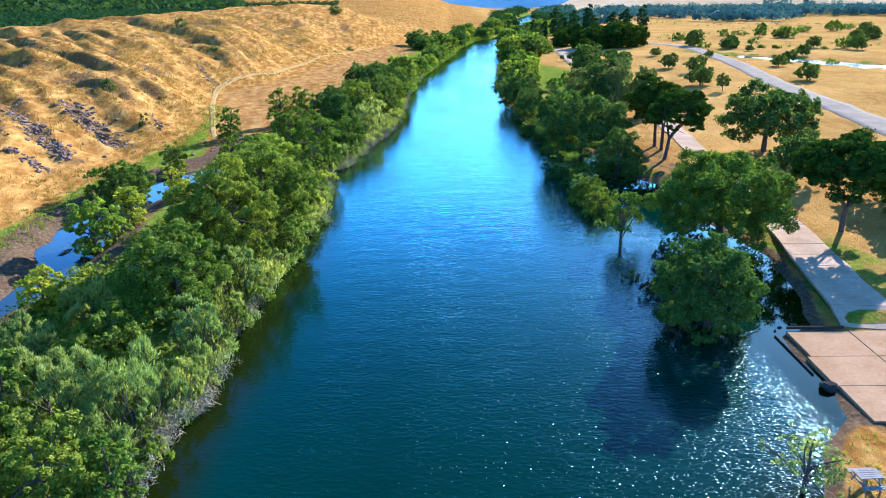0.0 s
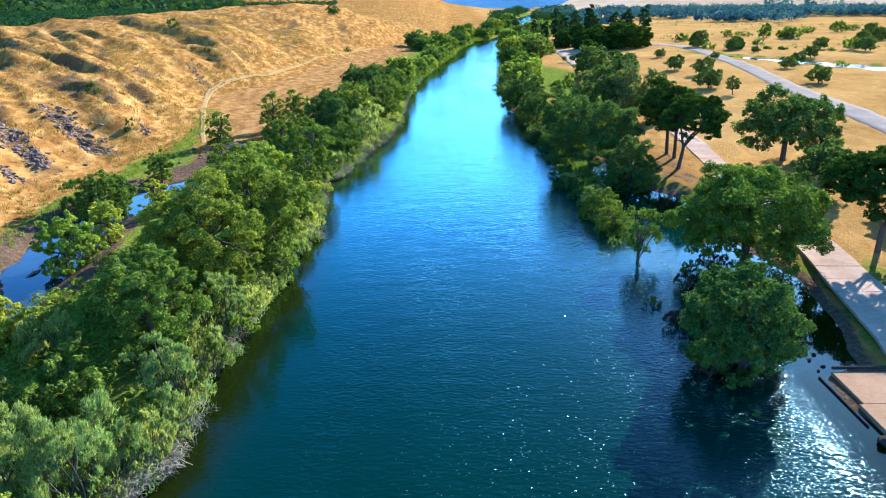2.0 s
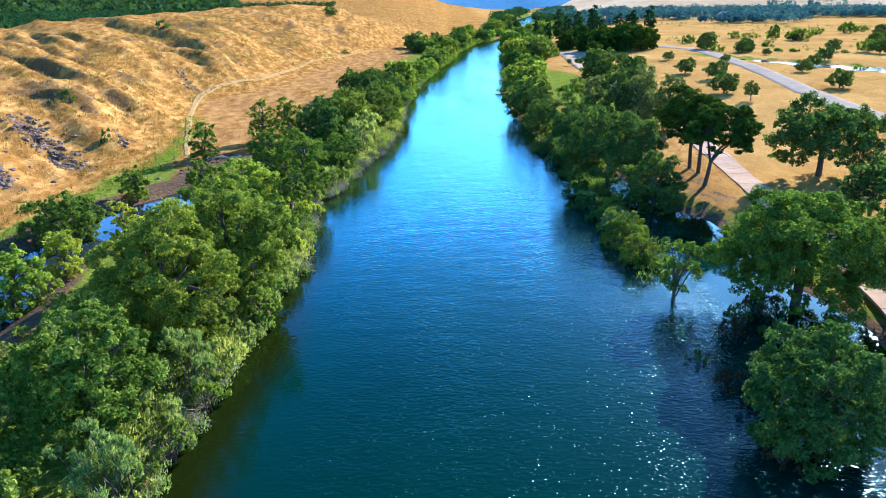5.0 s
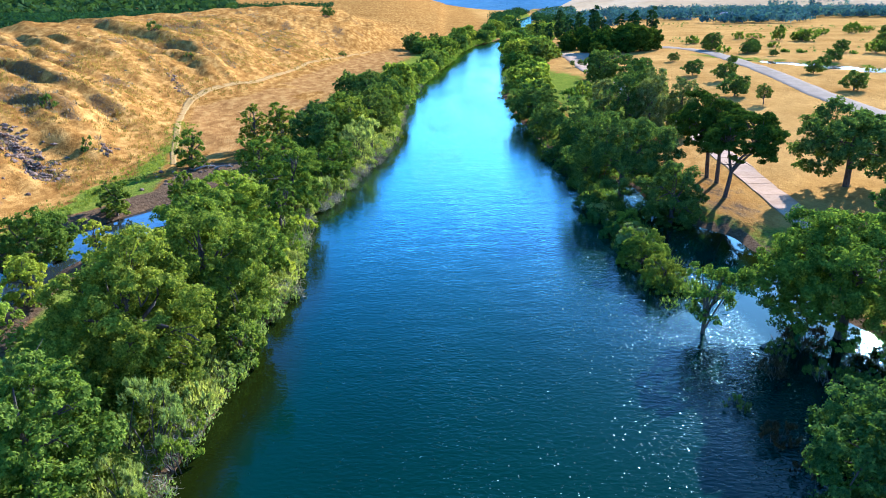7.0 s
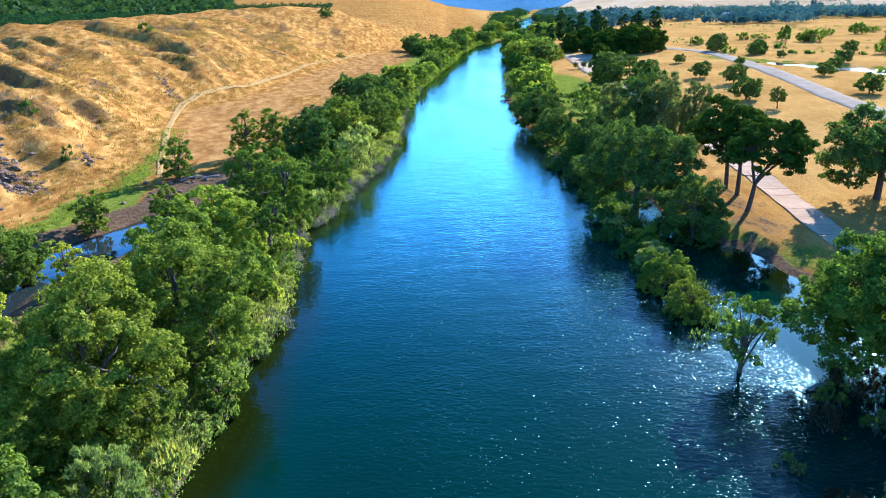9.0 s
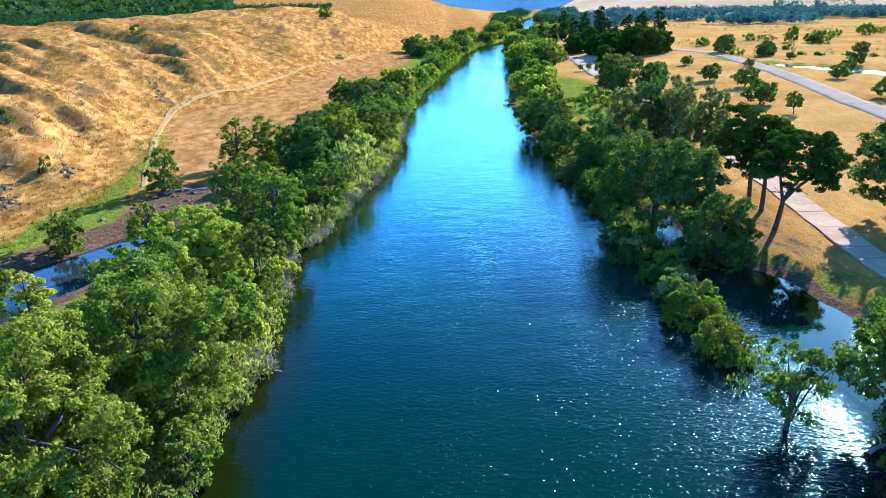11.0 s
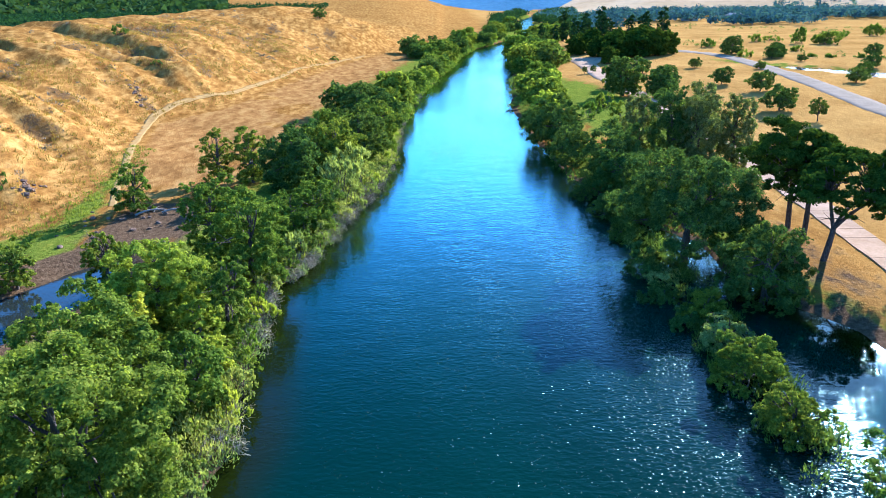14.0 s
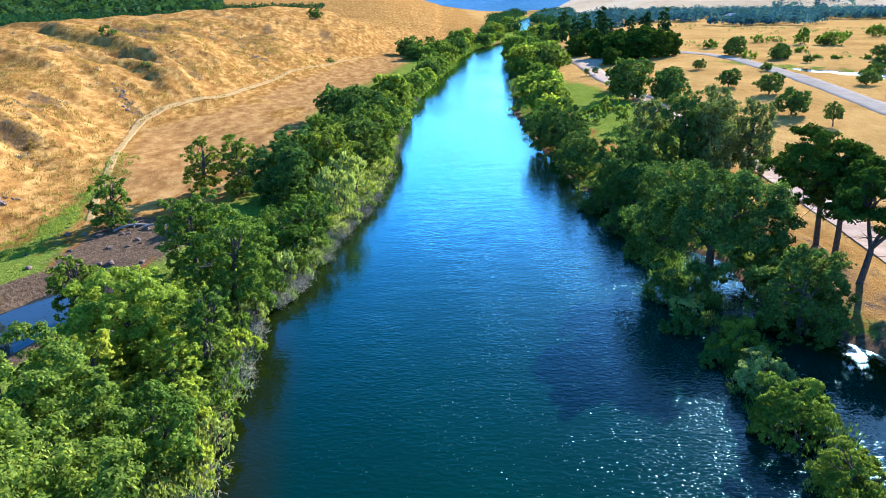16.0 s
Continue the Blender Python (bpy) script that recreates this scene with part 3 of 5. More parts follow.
def broad_tree(x, y, h, w, mat, label, leaf=(0.3, 0.22), low=0.12, seed=0, count=None, name="tree", bare=0.0, lean=(0, 0), group="", size=None, cover_by=0.74, limbs=9, squash=None):
    """A spreading tree: trunk, limbs to each clump, crown of clumps. bare: share of the height that is clear trunk."""
    rng = np.random.default_rng(seed + int(abs(x) * 31 + abs(y) * 7))
    root = rooted(name, x, y, label, "tree", group)
    bottom = h * max(low, bare)
    rz = (h - bottom) / 2
    cz = bottom + rz
    rx = w / 2
    count = int(1.5 * count) if count else int(np.clip(18 + 4.6 * w, 18, 72))
    size = size or 0.22 * min(rx, rz * 1.2) + 0.1
    c, r, d = lobes(rng, (lean[0], lean[1], cz), (rx, rx, rz), count, size, -0.95 if bare < 0.16 else -0.75)
    core, cr, cd = lobes(rng, (lean[0], lean[1], cz * 0.95), (rx * 0.5, rx * 0.5, rz * 0.5), max(3, count // 8), size * 1.6)
    cc, rr, dd = np.concatenate([c, core]), np.concatenate([r, cr]), np.concatenate([d, cd])
    if low <= 0.12:                                        # boughs that sweep down to the ground
        k = max(5, count // 3)
        a = rng.uniform(0, 2 * np.pi, k)
        s = np.stack([np.cos(a), np.sin(a), 0 * a], -1)
        skirt = s * rng.uniform(0.35, 0.8, (k, 1)) * rx + np.array((0, 0, 1)) * rng.uniform(0.08, 0.24, (k, 1)) * h
        cc, rr, dd = np.concatenate([cc, skirt]), np.concatenate([rr, size * rng.uniform(0.75, 1.15, k)]), np.concatenate([dd, s])
    rt = 0.022 * h + 0.015 * w
    fork = np.array((lean[0] * 0.45, lean[1] * 0.45, bottom * 0.8 + 0.25 * h * (bare < 0.2)))
    lines = [limb(rng, (0, 0, -0.4), fork, rt, rt * 0.75, 0.06), limb(rng, fork, (lean[0], lean[1], h * 0.86), rt * 0.7, 0.03, 0.08, 6)]
    boughs = []
    for ci in c[:: max(1, len(c) // limbs)]:
        f = rng.uniform(0.0, 0.5)
        at = fork * (1 - f) + np.array((lean[0], lean[1], h * 0.86)) * f
        bough = [limb(rng, at, ci, rt * 0.42, 0.025, 0.15)]
        for _ in range(2 if limbs > 6 else 0):
            bough.append(limb(rng, ci * 0.55 + at * 0.45, ci + rng.normal(size=3) * size * 0.6, rt * 0.16, 0.012, 0.15, 3))
        if limbs > 6:
            boughs.append(bough)
        else:
            lines += bough
    trunk = part("trunk", tubes("trunk", lines, 6 if limbs > 6 else 4), BARK, root)
    for bough in boughs:
        part("limb", tubes("limb", bough, 4), BARK, trunk)
    v, q = crown_mesh(rng, cc, rr, dd, leaf, cover_by, squash or (0.85 if mat in (LEAF_OAK, LEAF_GREY) else 0.78))
    part("crown", quads("crown", v, q), mat, root)
    return root


def willow_shrub(x, y, h, w, mat, label, seed=0, leaf=(0.23, 0.062), name="shrub", group="", cover_by=0.9, z=None):
    """A many-stemmed shrub of upright feathery shoots."""
    rng = np.random.default_rng(seed + int(abs(x) * 17 + abs(y) * 13))
    root = rooted(name, x, y, label, "shrub", group, z=z)
    count = int(np.clip(7 + 2.2 * w, 7, 24))
    size = 0.27 * min(w / 2, h * 0.7)
    c, r, d = lobes(rng, (0, 0, h * 0.48), (w / 2, w / 2, h * 0.5), count, size, -0.7)
    lines = []
    for ci in c:
        lines.append(limb(rng, rng.normal(0, 0.12 * w, 3) * (1, 1, 0) - (0, 0, 0.3), ci, 0.05 + 0.004 * h, 0.012, 0.12, 4))
        e = ci + unit(rng.normal(size=3) + (0, 0, 0.9)) * size * rng.uniform(0.9, 1.6)
        lines.append(limb(rng, ci * 0.8, e, 0.018, 0.006, 0.1, 3))
    part("stem", tubes("stem", lines, 3), BARK, root)
    v, q = crown_mesh(rng, c, r, d, leaf, cover_by, 1.15, True)
    part("foliage", quads("foliage", v, q), mat, root)
    return root


def stone_pine(x, y, h, w, label, seed=0, lean=(0.0, 0.0), forks=3, group="", clear=0.3):
    """An umbrella pine: short clear trunk that forks into bare spreading limbs under a domed crown of dense tufts."""
    rng = np.random.default_rng(seed)
    root = rooted("stone_pine", x, y, label, "pine tree", group)
    top = np.array((lean[0], lean[1], h * 0.69))
    fork = top * (0.3, 0.3, 0) + (0, 0, clear * h)
    rt = 0.3
    lines = [limb(rng, (0, 0, -0.4), fork, rt, rt * 0.78, 0.02, 6)]
    c, r, d = lobes(rng, top, (w / 2, w / 2, h * 0.28), 58, 0.13 * w, -0.6)
    c[:, 2] += 0.05 * h * (1 - (np.hypot(c[:, 0] - lean[0], c[:, 1] - lean[1]) / (w / 2)) ** 2)
    stems = []
    boughs = []
    for k in range(forks):
        a = 2 * np.pi * (k + rng.uniform(0, 0.5)) / forks
        stems.append(top + (0.22 * w * np.cos(a), 0.22 * w * np.sin(a), -0.12 * h))
        boughs.append([limb(rng, fork, stems[-1], rt * 0.62, rt * 0.36, 0.06)])
    for ci in c:
        k = min(range(forks), key=lambda j: np.linalg.norm(stems[j] - ci))
        boughs[k].append(limb(rng, stems[k], ci - (0, 0, 0.2), rt * 0.28, 0.03, 0.12))
    for k in range(6):                                     # dead lower branches
        at = np.array(boughs[k % forks][0][int(rng.integers(1, 5))][:3])
        boughs[k % forks].append(limb(rng, at, at + unit(rng.normal(size=3) * (1, 1, 0.3)) * rng.uniform(0.8, 2.2), 0.05, 0.012, 0.2, 4))
    trunk = part("trunk", tubes("trunk", lines, 8), BARK, root)
    for bough in boughs:
        part("limb", tubes("limb", bough, 6), BARK, trunk)
    v, q = crown_mesh(rng, c, r, d, (0.25, 0.14), 1.0, 0.6)
    part("crown", quads("crown", v, q), LEAF_PINE, root)
    return root

# ---- ground and water ----


def spaced(fine_from, fine_to, step, growth, low, high):
    mid = list(np.arange(fine_from, fine_to + 1e-6, step))
    up, s = [mid[-1]], step
    while up[-1] < high:
        s *= growth
        up.append(up[-1] + s)
    down, s = [mid[0]], step
    while down[-1] > low:
        s *= growth
        down.append(down[-1] - s)
    return np.array(down[:0:-1] + mid + up[1:])


gxs = spaced(-92, 48, 1.0, 1.06, -3200, 3200)
gys = spaced(14, 190, 1.0, 1.045, -160, 3600)
gme = grid_mesh("ground", gxs, gys, height)
GX, GY = np.meshgrid(gxs, gys)
gw = cover(GX, GY, height(GX, GY))
layer = gme.color_attributes.new("cover", "FLOAT_COLOR", "POINT")
layer.data.foreach_set("color", np.stack(gw, -1).astype(np.float32).ravel())
ground = part("ground", gme, GROUND)
tagged(ground, "dry golden grassland with green banks and bare soil", "ground", kind="structure")


def sheet(name, xs, ys, z, mat, label):
    return tagged(part(name, grid_mesh(name, xs, ys, lambda a, b: 0 * a + z), mat), label, "water", kind="structure")


# river strip follows the shores, so that the hill and the plain stay dry
def river_mesh():
    ys = np.concatenate([np.arange(-80, 200, 1.5), np.arange(200, 1001, 8.0)])
    f = np.linspace(0, 1, 61)
    xl, xr = np.interp(ys, LEFT_Y, LEFT_X) - 4.5, np.interp(ys, RIGHT_Y, RIGHT_X) + 4.5
    gx = xl[:, None] * (1 - f) + xr[:, None] * f
    gy = np.repeat(ys[:, None], len(f), 1)
    v = np.stack([gx, gy, 0 * gx], -1).reshape(-1, 3)
    i = np.arange(v.shape[0]).reshape(gx.shape)
    me = quads("river", v, np.stack([i[:-1, :-1], i[:-1, 1:], i[1:, 1:], i[1:, :-1]], -1).reshape(-1, 4), True)
    depth = -height(gx, gy)
    shallow = smooth(1.74, 0.5, depth)                      # the bed shows through; also paints the bank trees' olive reflection
    still = smooth(22.2, 25, gx) * smooth(22, 27, gy) * smooth(96, 88, gy)
    lee = smooth(9, 3, gx - np.interp(gy, LEFT_Y, LEFT_X))   # calmer under the bank
    rippled = (1 - 0.95 * still) * (1 - 0.55 * lee)
    chop = 0.5 * smooth(4, 20, gx) * smooth(130, 95, gy)  # livelier water over the flooded bank
    lay = me.color_attributes.new("shore", "FLOAT_COLOR", "POINT")
    lay.data.foreach_set("color", np.stack([shallow, rippled, chop, 0 * gx + 1], -1).astype(np.float32).ravel())
    return me


tagged(part("river", river_mesh(), WATER), "broad rippled blue-green river reflecting the sky", "river", kind="structure")
sheet("slough", np.linspace(-46, -28, 10), np.linspace(40, 109, 20), 0.0, CALM, "still narrow backwater behind the bank")
sheet("pond", np.linspace(98, 172, 10), np.linspace(170, 282, 12), 1.75, CALM, "pale shallow pond in the dry field")


def ribbon(name, pts, widths, mat, label, category, lift=0.11, thick=0.2, panels=0):
    """A draped strip with a shallow edge."""
    p = np.array(pts, float)
    s = np.r_[0, np.cumsum(np.hypot(*np.diff(p, axis=0).T))]
    t = np.arange(0, s[-1], 1.5)
    c = np.stack([np.interp(t, s, p[:, k]) for k in (0, 1)], -1)
    for _ in range(8):
        c[1:-1] = (c[:-2] + 2 * c[1:-1] + c[2:]) / 4
    wd = np.interp(t, s, widths)
    g = unit(np.gradient(c, axis=0))
    nrm = np.stack([g[:, 1], -g[:, 0]], -1)
    off = np.array([-0.52, -0.5, -0.25, 0, 0.25, 0.5, 0.52])
    drop = np.array([-thick, 0, 0, 0, 0, 0, -thick])
    xy = c[:, None] + nrm[:, None] * (off * wd[:, None])[..., None]
    ragged = 0.25 * (vnoise(xy[..., 0] * 0.8, xy[..., 1] * 0.8, 77) - 0.5)
    xy = xy + nrm[:, None] * (ragged * np.sign(off) * (np.abs(off) > 0.4))[..., None]
    z = height(xy[..., 0], xy[..., 1])
    z = np.maximum(z, z[:, 3:4] - 0.05) + lift + drop
    v = np.concatenate([xy, z[..., None]], -1)
    root = None
    if panels:                                             # the near stretch is laid in separate slabs
        root = new(name)
        tagged(root, label, category, kind="structure")
        for k in range(panels):
            a, e = v[2 * k].copy(), v[2 * k + 2].copy()
            gap = 0.035 * unit(e - a)
            top = np.stack([a + gap, 0.5 * (a + e), e - gap])[:, 1:-1]
            top[..., 2] += random.uniform(-0.03, 0.03)
            low = top - (0, 0, 0.25)
            idx = np.arange(15).reshape(3, 5)
            fs = [(idx[p, q], idx[p, q + 1], idx[p + 1, q + 1], idx[p + 1, q]) for p in range(2) for q in range(4)]
            rim = [0, 1, 2, 3, 4, 9, 14, 13, 12, 11, 10, 5]
            fs += [(rim[s], 15 + rim[s], 15 + rim[(s + 1) % 12], rim[(s + 1) % 12]) for s in range(12)]
            part("panel", quads("panel", np.concatenate([top.reshape(-1, 3), low.reshape(-1, 3)]), np.array(fs)), mat, root)
        v = v[2 * panels:]
        c = c[2 * panels:]
    v = v.reshape(-1, 3)
    i = np.arange(len(v)).reshape(len(c), len(off))
    me = quads(name, v, np.stack([i[:-1, :-1], i[:-1, 1:], i[1:, 1:], i[1:, :-1]], -1).reshape(-1, 4), True)
    if root:
        part("far_stretch", me, mat, root)
        return root
    return tagged(part(name, me, mat), label, category, kind="structure")


ribbon("path", [(34.0, 43.6), (35.6, 54), (37.5, 66), (38.6, 80), (39.3, 94), (40.7, 107), (42.2, 122), (43.7, 140), (44.6, 165), (45.7, 198), (47, 217), (47, 262), (50, 300), (56, 330)],
       [4.9, 4.3, 3.9, 3.5, 3.2, 3.3, 3.6, 3.2, 3.4, 4, 5, 5, 7, 16], PAVING, "cracked pale concrete path under the trees", "path", panels=40)
ribbon("trail", [(-40.4, 120), (-42.8, 126.5), (-46, 137), (-50, 149), (-54, 163), (-57.5, 176), (-56, 190), (-51, 207), (-48.5, 230), (-46, 264), (-40, 296), (-32, 332)],
       [0.8, 1.0, 1.1, 1.1, 1.2, 1.6, 1.4, 1.2, 1.1, 1.0, 0.9, 0.8], TRACK, "pale dusty farm track at the foot of the hill", "track", 0.03, 0.15)
ribbon("road", [(64, 60), (74, 100), (80, 140), (85, 180), (89.2, 200), (93.7, 223), (97.7, 250), (101.3, 281), (103.4, 302), (103.2, 318), (100, 332), (92, 345), (80, 352)],
       [6.5, 6.5, 6.5, 6.2, 6.2, 6.2, 6.2, 6.2, 6.2, 6.4, 6.4, 6, 6], ASPHALT, "worn grey road across the dry field", "road")

# ---- concrete landing at the water's edge ----


def slab_piece(x0, x1, y0, y1):
    bm = bmesh.new()
    g = 0.012
    zt = 0.32
    vs = []
    for z in (-0.5, zt):
        for x, y in ((x0, y0), (x1, y0), (x1, y1), (x0, y1)):
            vs.append(bm.verts.new((x + (g if x == x0 else -g), y + (g if y == y0 else -g), z)))
    for f in ((3, 2, 1, 0), (4, 5, 6, 7), (0, 1, 5, 4), (1, 2, 6, 5), (2, 3, 7, 6), (3, 0, 4, 7)):
        bm.faces.new([vs[k] for k in f])
    bmesh.ops.bevel(bm, geom=bm.edges[:], offset=0.03, segments=1, affect="EDGES")
    return bm


landing = new("landing")
landing.location = (32, 38, 0)
tagged(landing, "sunlit tan concrete boat landing with cracked panels", "landing", kind="structure")
for y0, y1, xa in ((39.3, 43.3, 27.1), (35.3, 39.3, 26.8), (31.2, 35.3, 27.0), (27.2, 31.2, 27.6)):
    for x0, x1 in ((xa, 31.8), (31.8, 36.2), (36.2, 40.6)):
        p = part("panel", slab_piece(x0, x1, y0, y1), CONCRETE, landing)
        p.matrix_parent_inverse = Matrix.Translation((-32, -38, 0))
        p.location = (0, 0, random.uniform(-0.02, 0.02))


def beam(name, a, b, thick, mat, label, category):
    bm = bmesh.new()
    a, b = Vector(a), Vector(b)
    turn = (b - a).to_track_quat("X", "Z").to_matrix()
    box(bm, ((b - a).length, thick, thick), (a + b) / 2, turn, 0.03)
    return tagged(part(name, bm, mat), label, category)


beam("kerb_beam", (27.3, 43.6, 0.42), (31.6, 43.6, 0.45), 0.2, DARKWOOD, "dark timber kerb along the landing edge", "beam")
beam("floating_beam", (26.2, 43.0, 0.06), (26.3, 37.2, 0.06), 0.13, DARKWOOD, "long dark timber beam lying in the water", "beam")


def boulder(x, y, s, mat, label, z=None, seed=0, flat=0.6, name="boulder", group=""):
    rng = np.random.default_rng(seed + 5)
    bm = bmesh.new()
    bmesh.ops.create_icosphere(bm, subdivisions=2, radius=1)
    for v in bm.verts:
        n = noise.noise(v.co * 1.1 + Vector((seed * 3.1, x, y))) + 0.5 * noise.noise(v.co * 2.7 + Vector((x, seed, y)))
        v.co *= 1 + 0.4 * n
        v.co.z *= flat
    ob = part(name, bm, mat)
    ob.location = (x, y, (hz(x, y) if z is None else z) + 0.15 * s)
    ob.rotation_euler = (0, 0, rng.uniform(0, 6))
    ob.scale = (s, s * rng.uniform(0.6, 0.9), s)
    return tagged(ob, label, "rock", group)


# stand-in: a boulder shape for an unidentified dark log-like object
boulder(26.4, 35.4, 0.6, DARKWOOD, "wet dark log-like lump at the landing's edge", 0.1, 3, 0.5)
for k, (x, y, s) in enumerate([(26.7, 45.4, 0.2), (27.2, 44.5, 0.16), (26.6, 43.9, 0.14), (27.4, 46.2, 0.18)]):
    boulder(x, y, s, DARKWOOD, "small wet stone in the shallows by the landing", 0.02, k + 20, 0.6, "stone", "shallow water stones")


def picnic_table(x, y, turn):
    e = new("picnic_table")
    e.location, e.rotation_euler = (x, y, hz(x, y)), (0, 0, radians(turn))
    tagged(e, "weathered pale timber picnic table on the bank", "picnic table")
    for k in range(5):
        part("board", box(bmesh.new(), (1.3, 0.145, 0.04), (0, -0.32 + 0.16 * k, 0.75), None, 0.008), TIMBER, e)
    for s in (-1, 1):
        for k in range(2):
            part("seat_board", box(bmesh.new(), (1.3, 0.14, 0.04), (0, s * (0.66 + 0.15 * k), 0.44), None, 0.008), TIMBER, e)
        part("rail", box(bmesh.new(), (0.09, 1.6, 0.08), (s * 0.46, 0, 0.38), None, 0.01), TIMBER, e)
        part("rail", box(bmesh.new(), (0.09, 0.75, 0.08), (s * 0.46, 0, 0.69), None, 0.01), TIMBER, e)
        for q in (-1, 1):
            lean = Euler((q * radians(24), 0, 0)).to_matrix()
            part("leg", box(bmesh.new(), (0.05, 0.1, 0.8), (s * 0.4, q * 0.42, 0.36), lean, 0.01), TIMBER, e)
    return e


picnic_table(23.1, 25.1, 4)

# ---- trees of the left bank: x, y, height, width ----


def behind_shore(x, y, w, over=1.6):
    """Keeps a bank tree's crown from reaching far over the water."""
    return min(x, float(np.interp(y, LEFT_Y, LEFT_X)) + over - 0.47 * w)


for k, (x, y, h, w) in enumerate([(-18, 22.5, 5.4, 4.9), (-14.6, 23.7, 4.7, 2.9), (-21.5, 37.5, 4.0, 4.9), (-23.9, 29.6, 5.6, 3.6), (-13.6, 61.1, 3.8, 3.2)]):
    broad_tree(behind_shore(x, y, w), y, h, w, LEAF_GREEN, "bushy young green tree on the river bank", (0.2, 0.15), 0.03, k, name="bank_tree")
for k, (x, y, h, w) in enumerate([(-16, 29.8, 5.2, 6.6), (-21.1, 30.6, 5.4, 5.2), (-27.2, 37.3, 3.8, 4.3), (-15.4, 39, 4.9, 4.7), (-16, 50.2, 4.4, 3.9), (-25.5, 24.5, 4.5, 5),
                                  (-15.4, 45.2, 3.6, 3), (-26, 44, 3.2, 4.6), (-22.6, 50.5, 3.4, 5), (-25, 56, 3.2, 5), (-14.8, 34.6, 3, 3)]):
    willow_shrub(behind_shore(x, y, w, 1.3), y, h, w, LEAF_WILLOW, "grey-green feathery willow shrub at the water", k)
for k, (x, y, h, w) in enumerate([(-19.2, 44.7, 8.0, 6.8), (-19.4, 56.3, 9.6, 9.6), (-17.4, 65.4, 10.2, 8.6), (-20.6, 73.6, 8.4, 7.4), (-16, 76, 5.4, 4.4)]):
    broad_tree(behind_shore(x, y, w), y, h, w, LEAF_GREEN, "tall leafy green tree on the river bank", (0.18, 0.14), 0.06, k, name="bank_tree")
for k, (x, y, h, w) in enumerate([(-35.2, 63.6, 5.6, 5.6), (-33.4, 69.2, 4.6, 3.4), (-30.4, 45.7, 4.0, 3.4), (-32.2, 78.6, 4.6, 3.2), (-22.6, 88.4, 6.4, 7.4), (-22.2, 82.6, 4.6, 3.8), (-17.8, 83.6, 3.9, 2.9), (-16.1, 80.6, 2.8, 2.4)]):
    broad_tree(behind_shore(x, y, w), y, h, w, LEAF_LIME, "bright yellow-green willow tree by the backwater", (0.2, 0.14), 0.06, k, name="lime_tree")
for k, (x, y, h, w) in enumerate([(-40.4, 82.4, 5.4, 7), (-38.9, 97.2, 4.8, 3.6), (-36.8, 118, 5.6, 4.2), (-29.8, 95.6, 5.8, 3.6), (-23.4, 104.4, 7.4, 5.6), (-16.4, 97.2, 8.4, 6.8), (-16.4, 108.8, 5.6, 4.4), (-14.9, 112.5, 5.6, 5),
                                  (-31.4, 132.4, 7.6, 4.4), (-26.5, 131.4, 7.6, 5), (-17, 87, 7.2, 3.6)]):
    broad_tree(behind_shore(x, y, w), y, h, w, LEAF_GREEN, "green riverside tree with a dense low crown", (0.21, 0.16), 0.06, k + 20, name="bank_tree")
for k, (x, y, h, w) in enumerate([(-11.4, 121.6, 6.4, 5.4), (-10.2, 127.5, 6, 5.4), (-14.6, 104, 3, 3)]):
    willow_shrub(behind_shore(x, y, w, 1.3), y, h, w, LEAF_WILLOW, "pale green willow leaning over the water", k + 40, (0.5, 0.16))
for k, (x, y, h, w) in enumerate([(-20.3, 127.9, 7.6, 7), (-16, 136, 7.4, 7), (-13.7, 146, 8, 8), (-21.5, 143, 6.5, 7), (-12, 157, 7.5, 7), (-12.6, 168, 8, 8), (-19.5, 158, 6, 7), (-17, 180, 7, 8), (-11.6, 181, 7, 7)]):
    broad_tree(behind_shore(x, y, w), y, h, w, LEAF_GREEN if k in (1, 4, 6, 8) else LEAF_OAK, "green riverside tree in a dense row", (0.3, 0.22), 0.05, k + 60, name="bank_tree", cover_by=0.7)

# ---- trees of the right bank ----
broad_tree(21.3, 44.2, 9.6, 7.6, LEAF_OAK, "round dense green tree standing in flood water", (0.19, 0.145), 0.13, 3, 34, name="flooded_tree", size=1.15, squash=0.85)
broad_tree(29.2, 64.2, 11.2, 12.4, LEAF_GREEN, "large spreading green tree at the flooded bank", (0.2, 0.15), 0.16, 4, 60, name="spreading_tree", bare=0.16, size=1.3, squash=0.8)
broad_tree(19.4, 65.3, 7.2, 4.4, LEAF_GREEN, "small slender tree with a bare trunk in the water", (0.2, 0.14), 0.36, 5, 12, name="flooded_tree", bare=0.36, lean=(0.5, 0), size=0.6, cover_by=0.6)
for k, (x, y, h, w) in enumerate([(18.9, 80.2, 5.6, 4.6), (19.3, 74.4, 4.9, 4), (19.4, 85.4, 4.2, 3.8), (19.6, 90.5, 4, 4.4), (18.6, 97.5, 3.2, 3.6), (19.6, 104.4, 2.6, 2.6), (20, 38.6, 2.2, 3.2), (24.6, 52, 3.4, 4.4), (27.5, 57, 3, 4), (22.6, 57.6, 1.8, 2.2), (25.4, 61.2, 1.6, 2.2), (17.8, 88.5, 3, 3.2), (17.4, 93.5, 3.4, 3.6), (17.6, 99.5, 3.4, 4), (17.8, 110, 3.2, 4), (17.8, 118, 3, 4.2), (16.8, 126, 2.6, 3.5)]):
    mat = (LEAF_GREEN, LEAF_WILLOW, LEAF_OAK)[0 if k in (0, 1, 3) else 1 if k in (2, 4, 5) else 2]
    broad_tree(x, y, h, w, mat, "bushy green willow standing in shallow water", (0.17, 0.09), 0.02, k + 80, name="flooded_bush", cover_by=0.9)
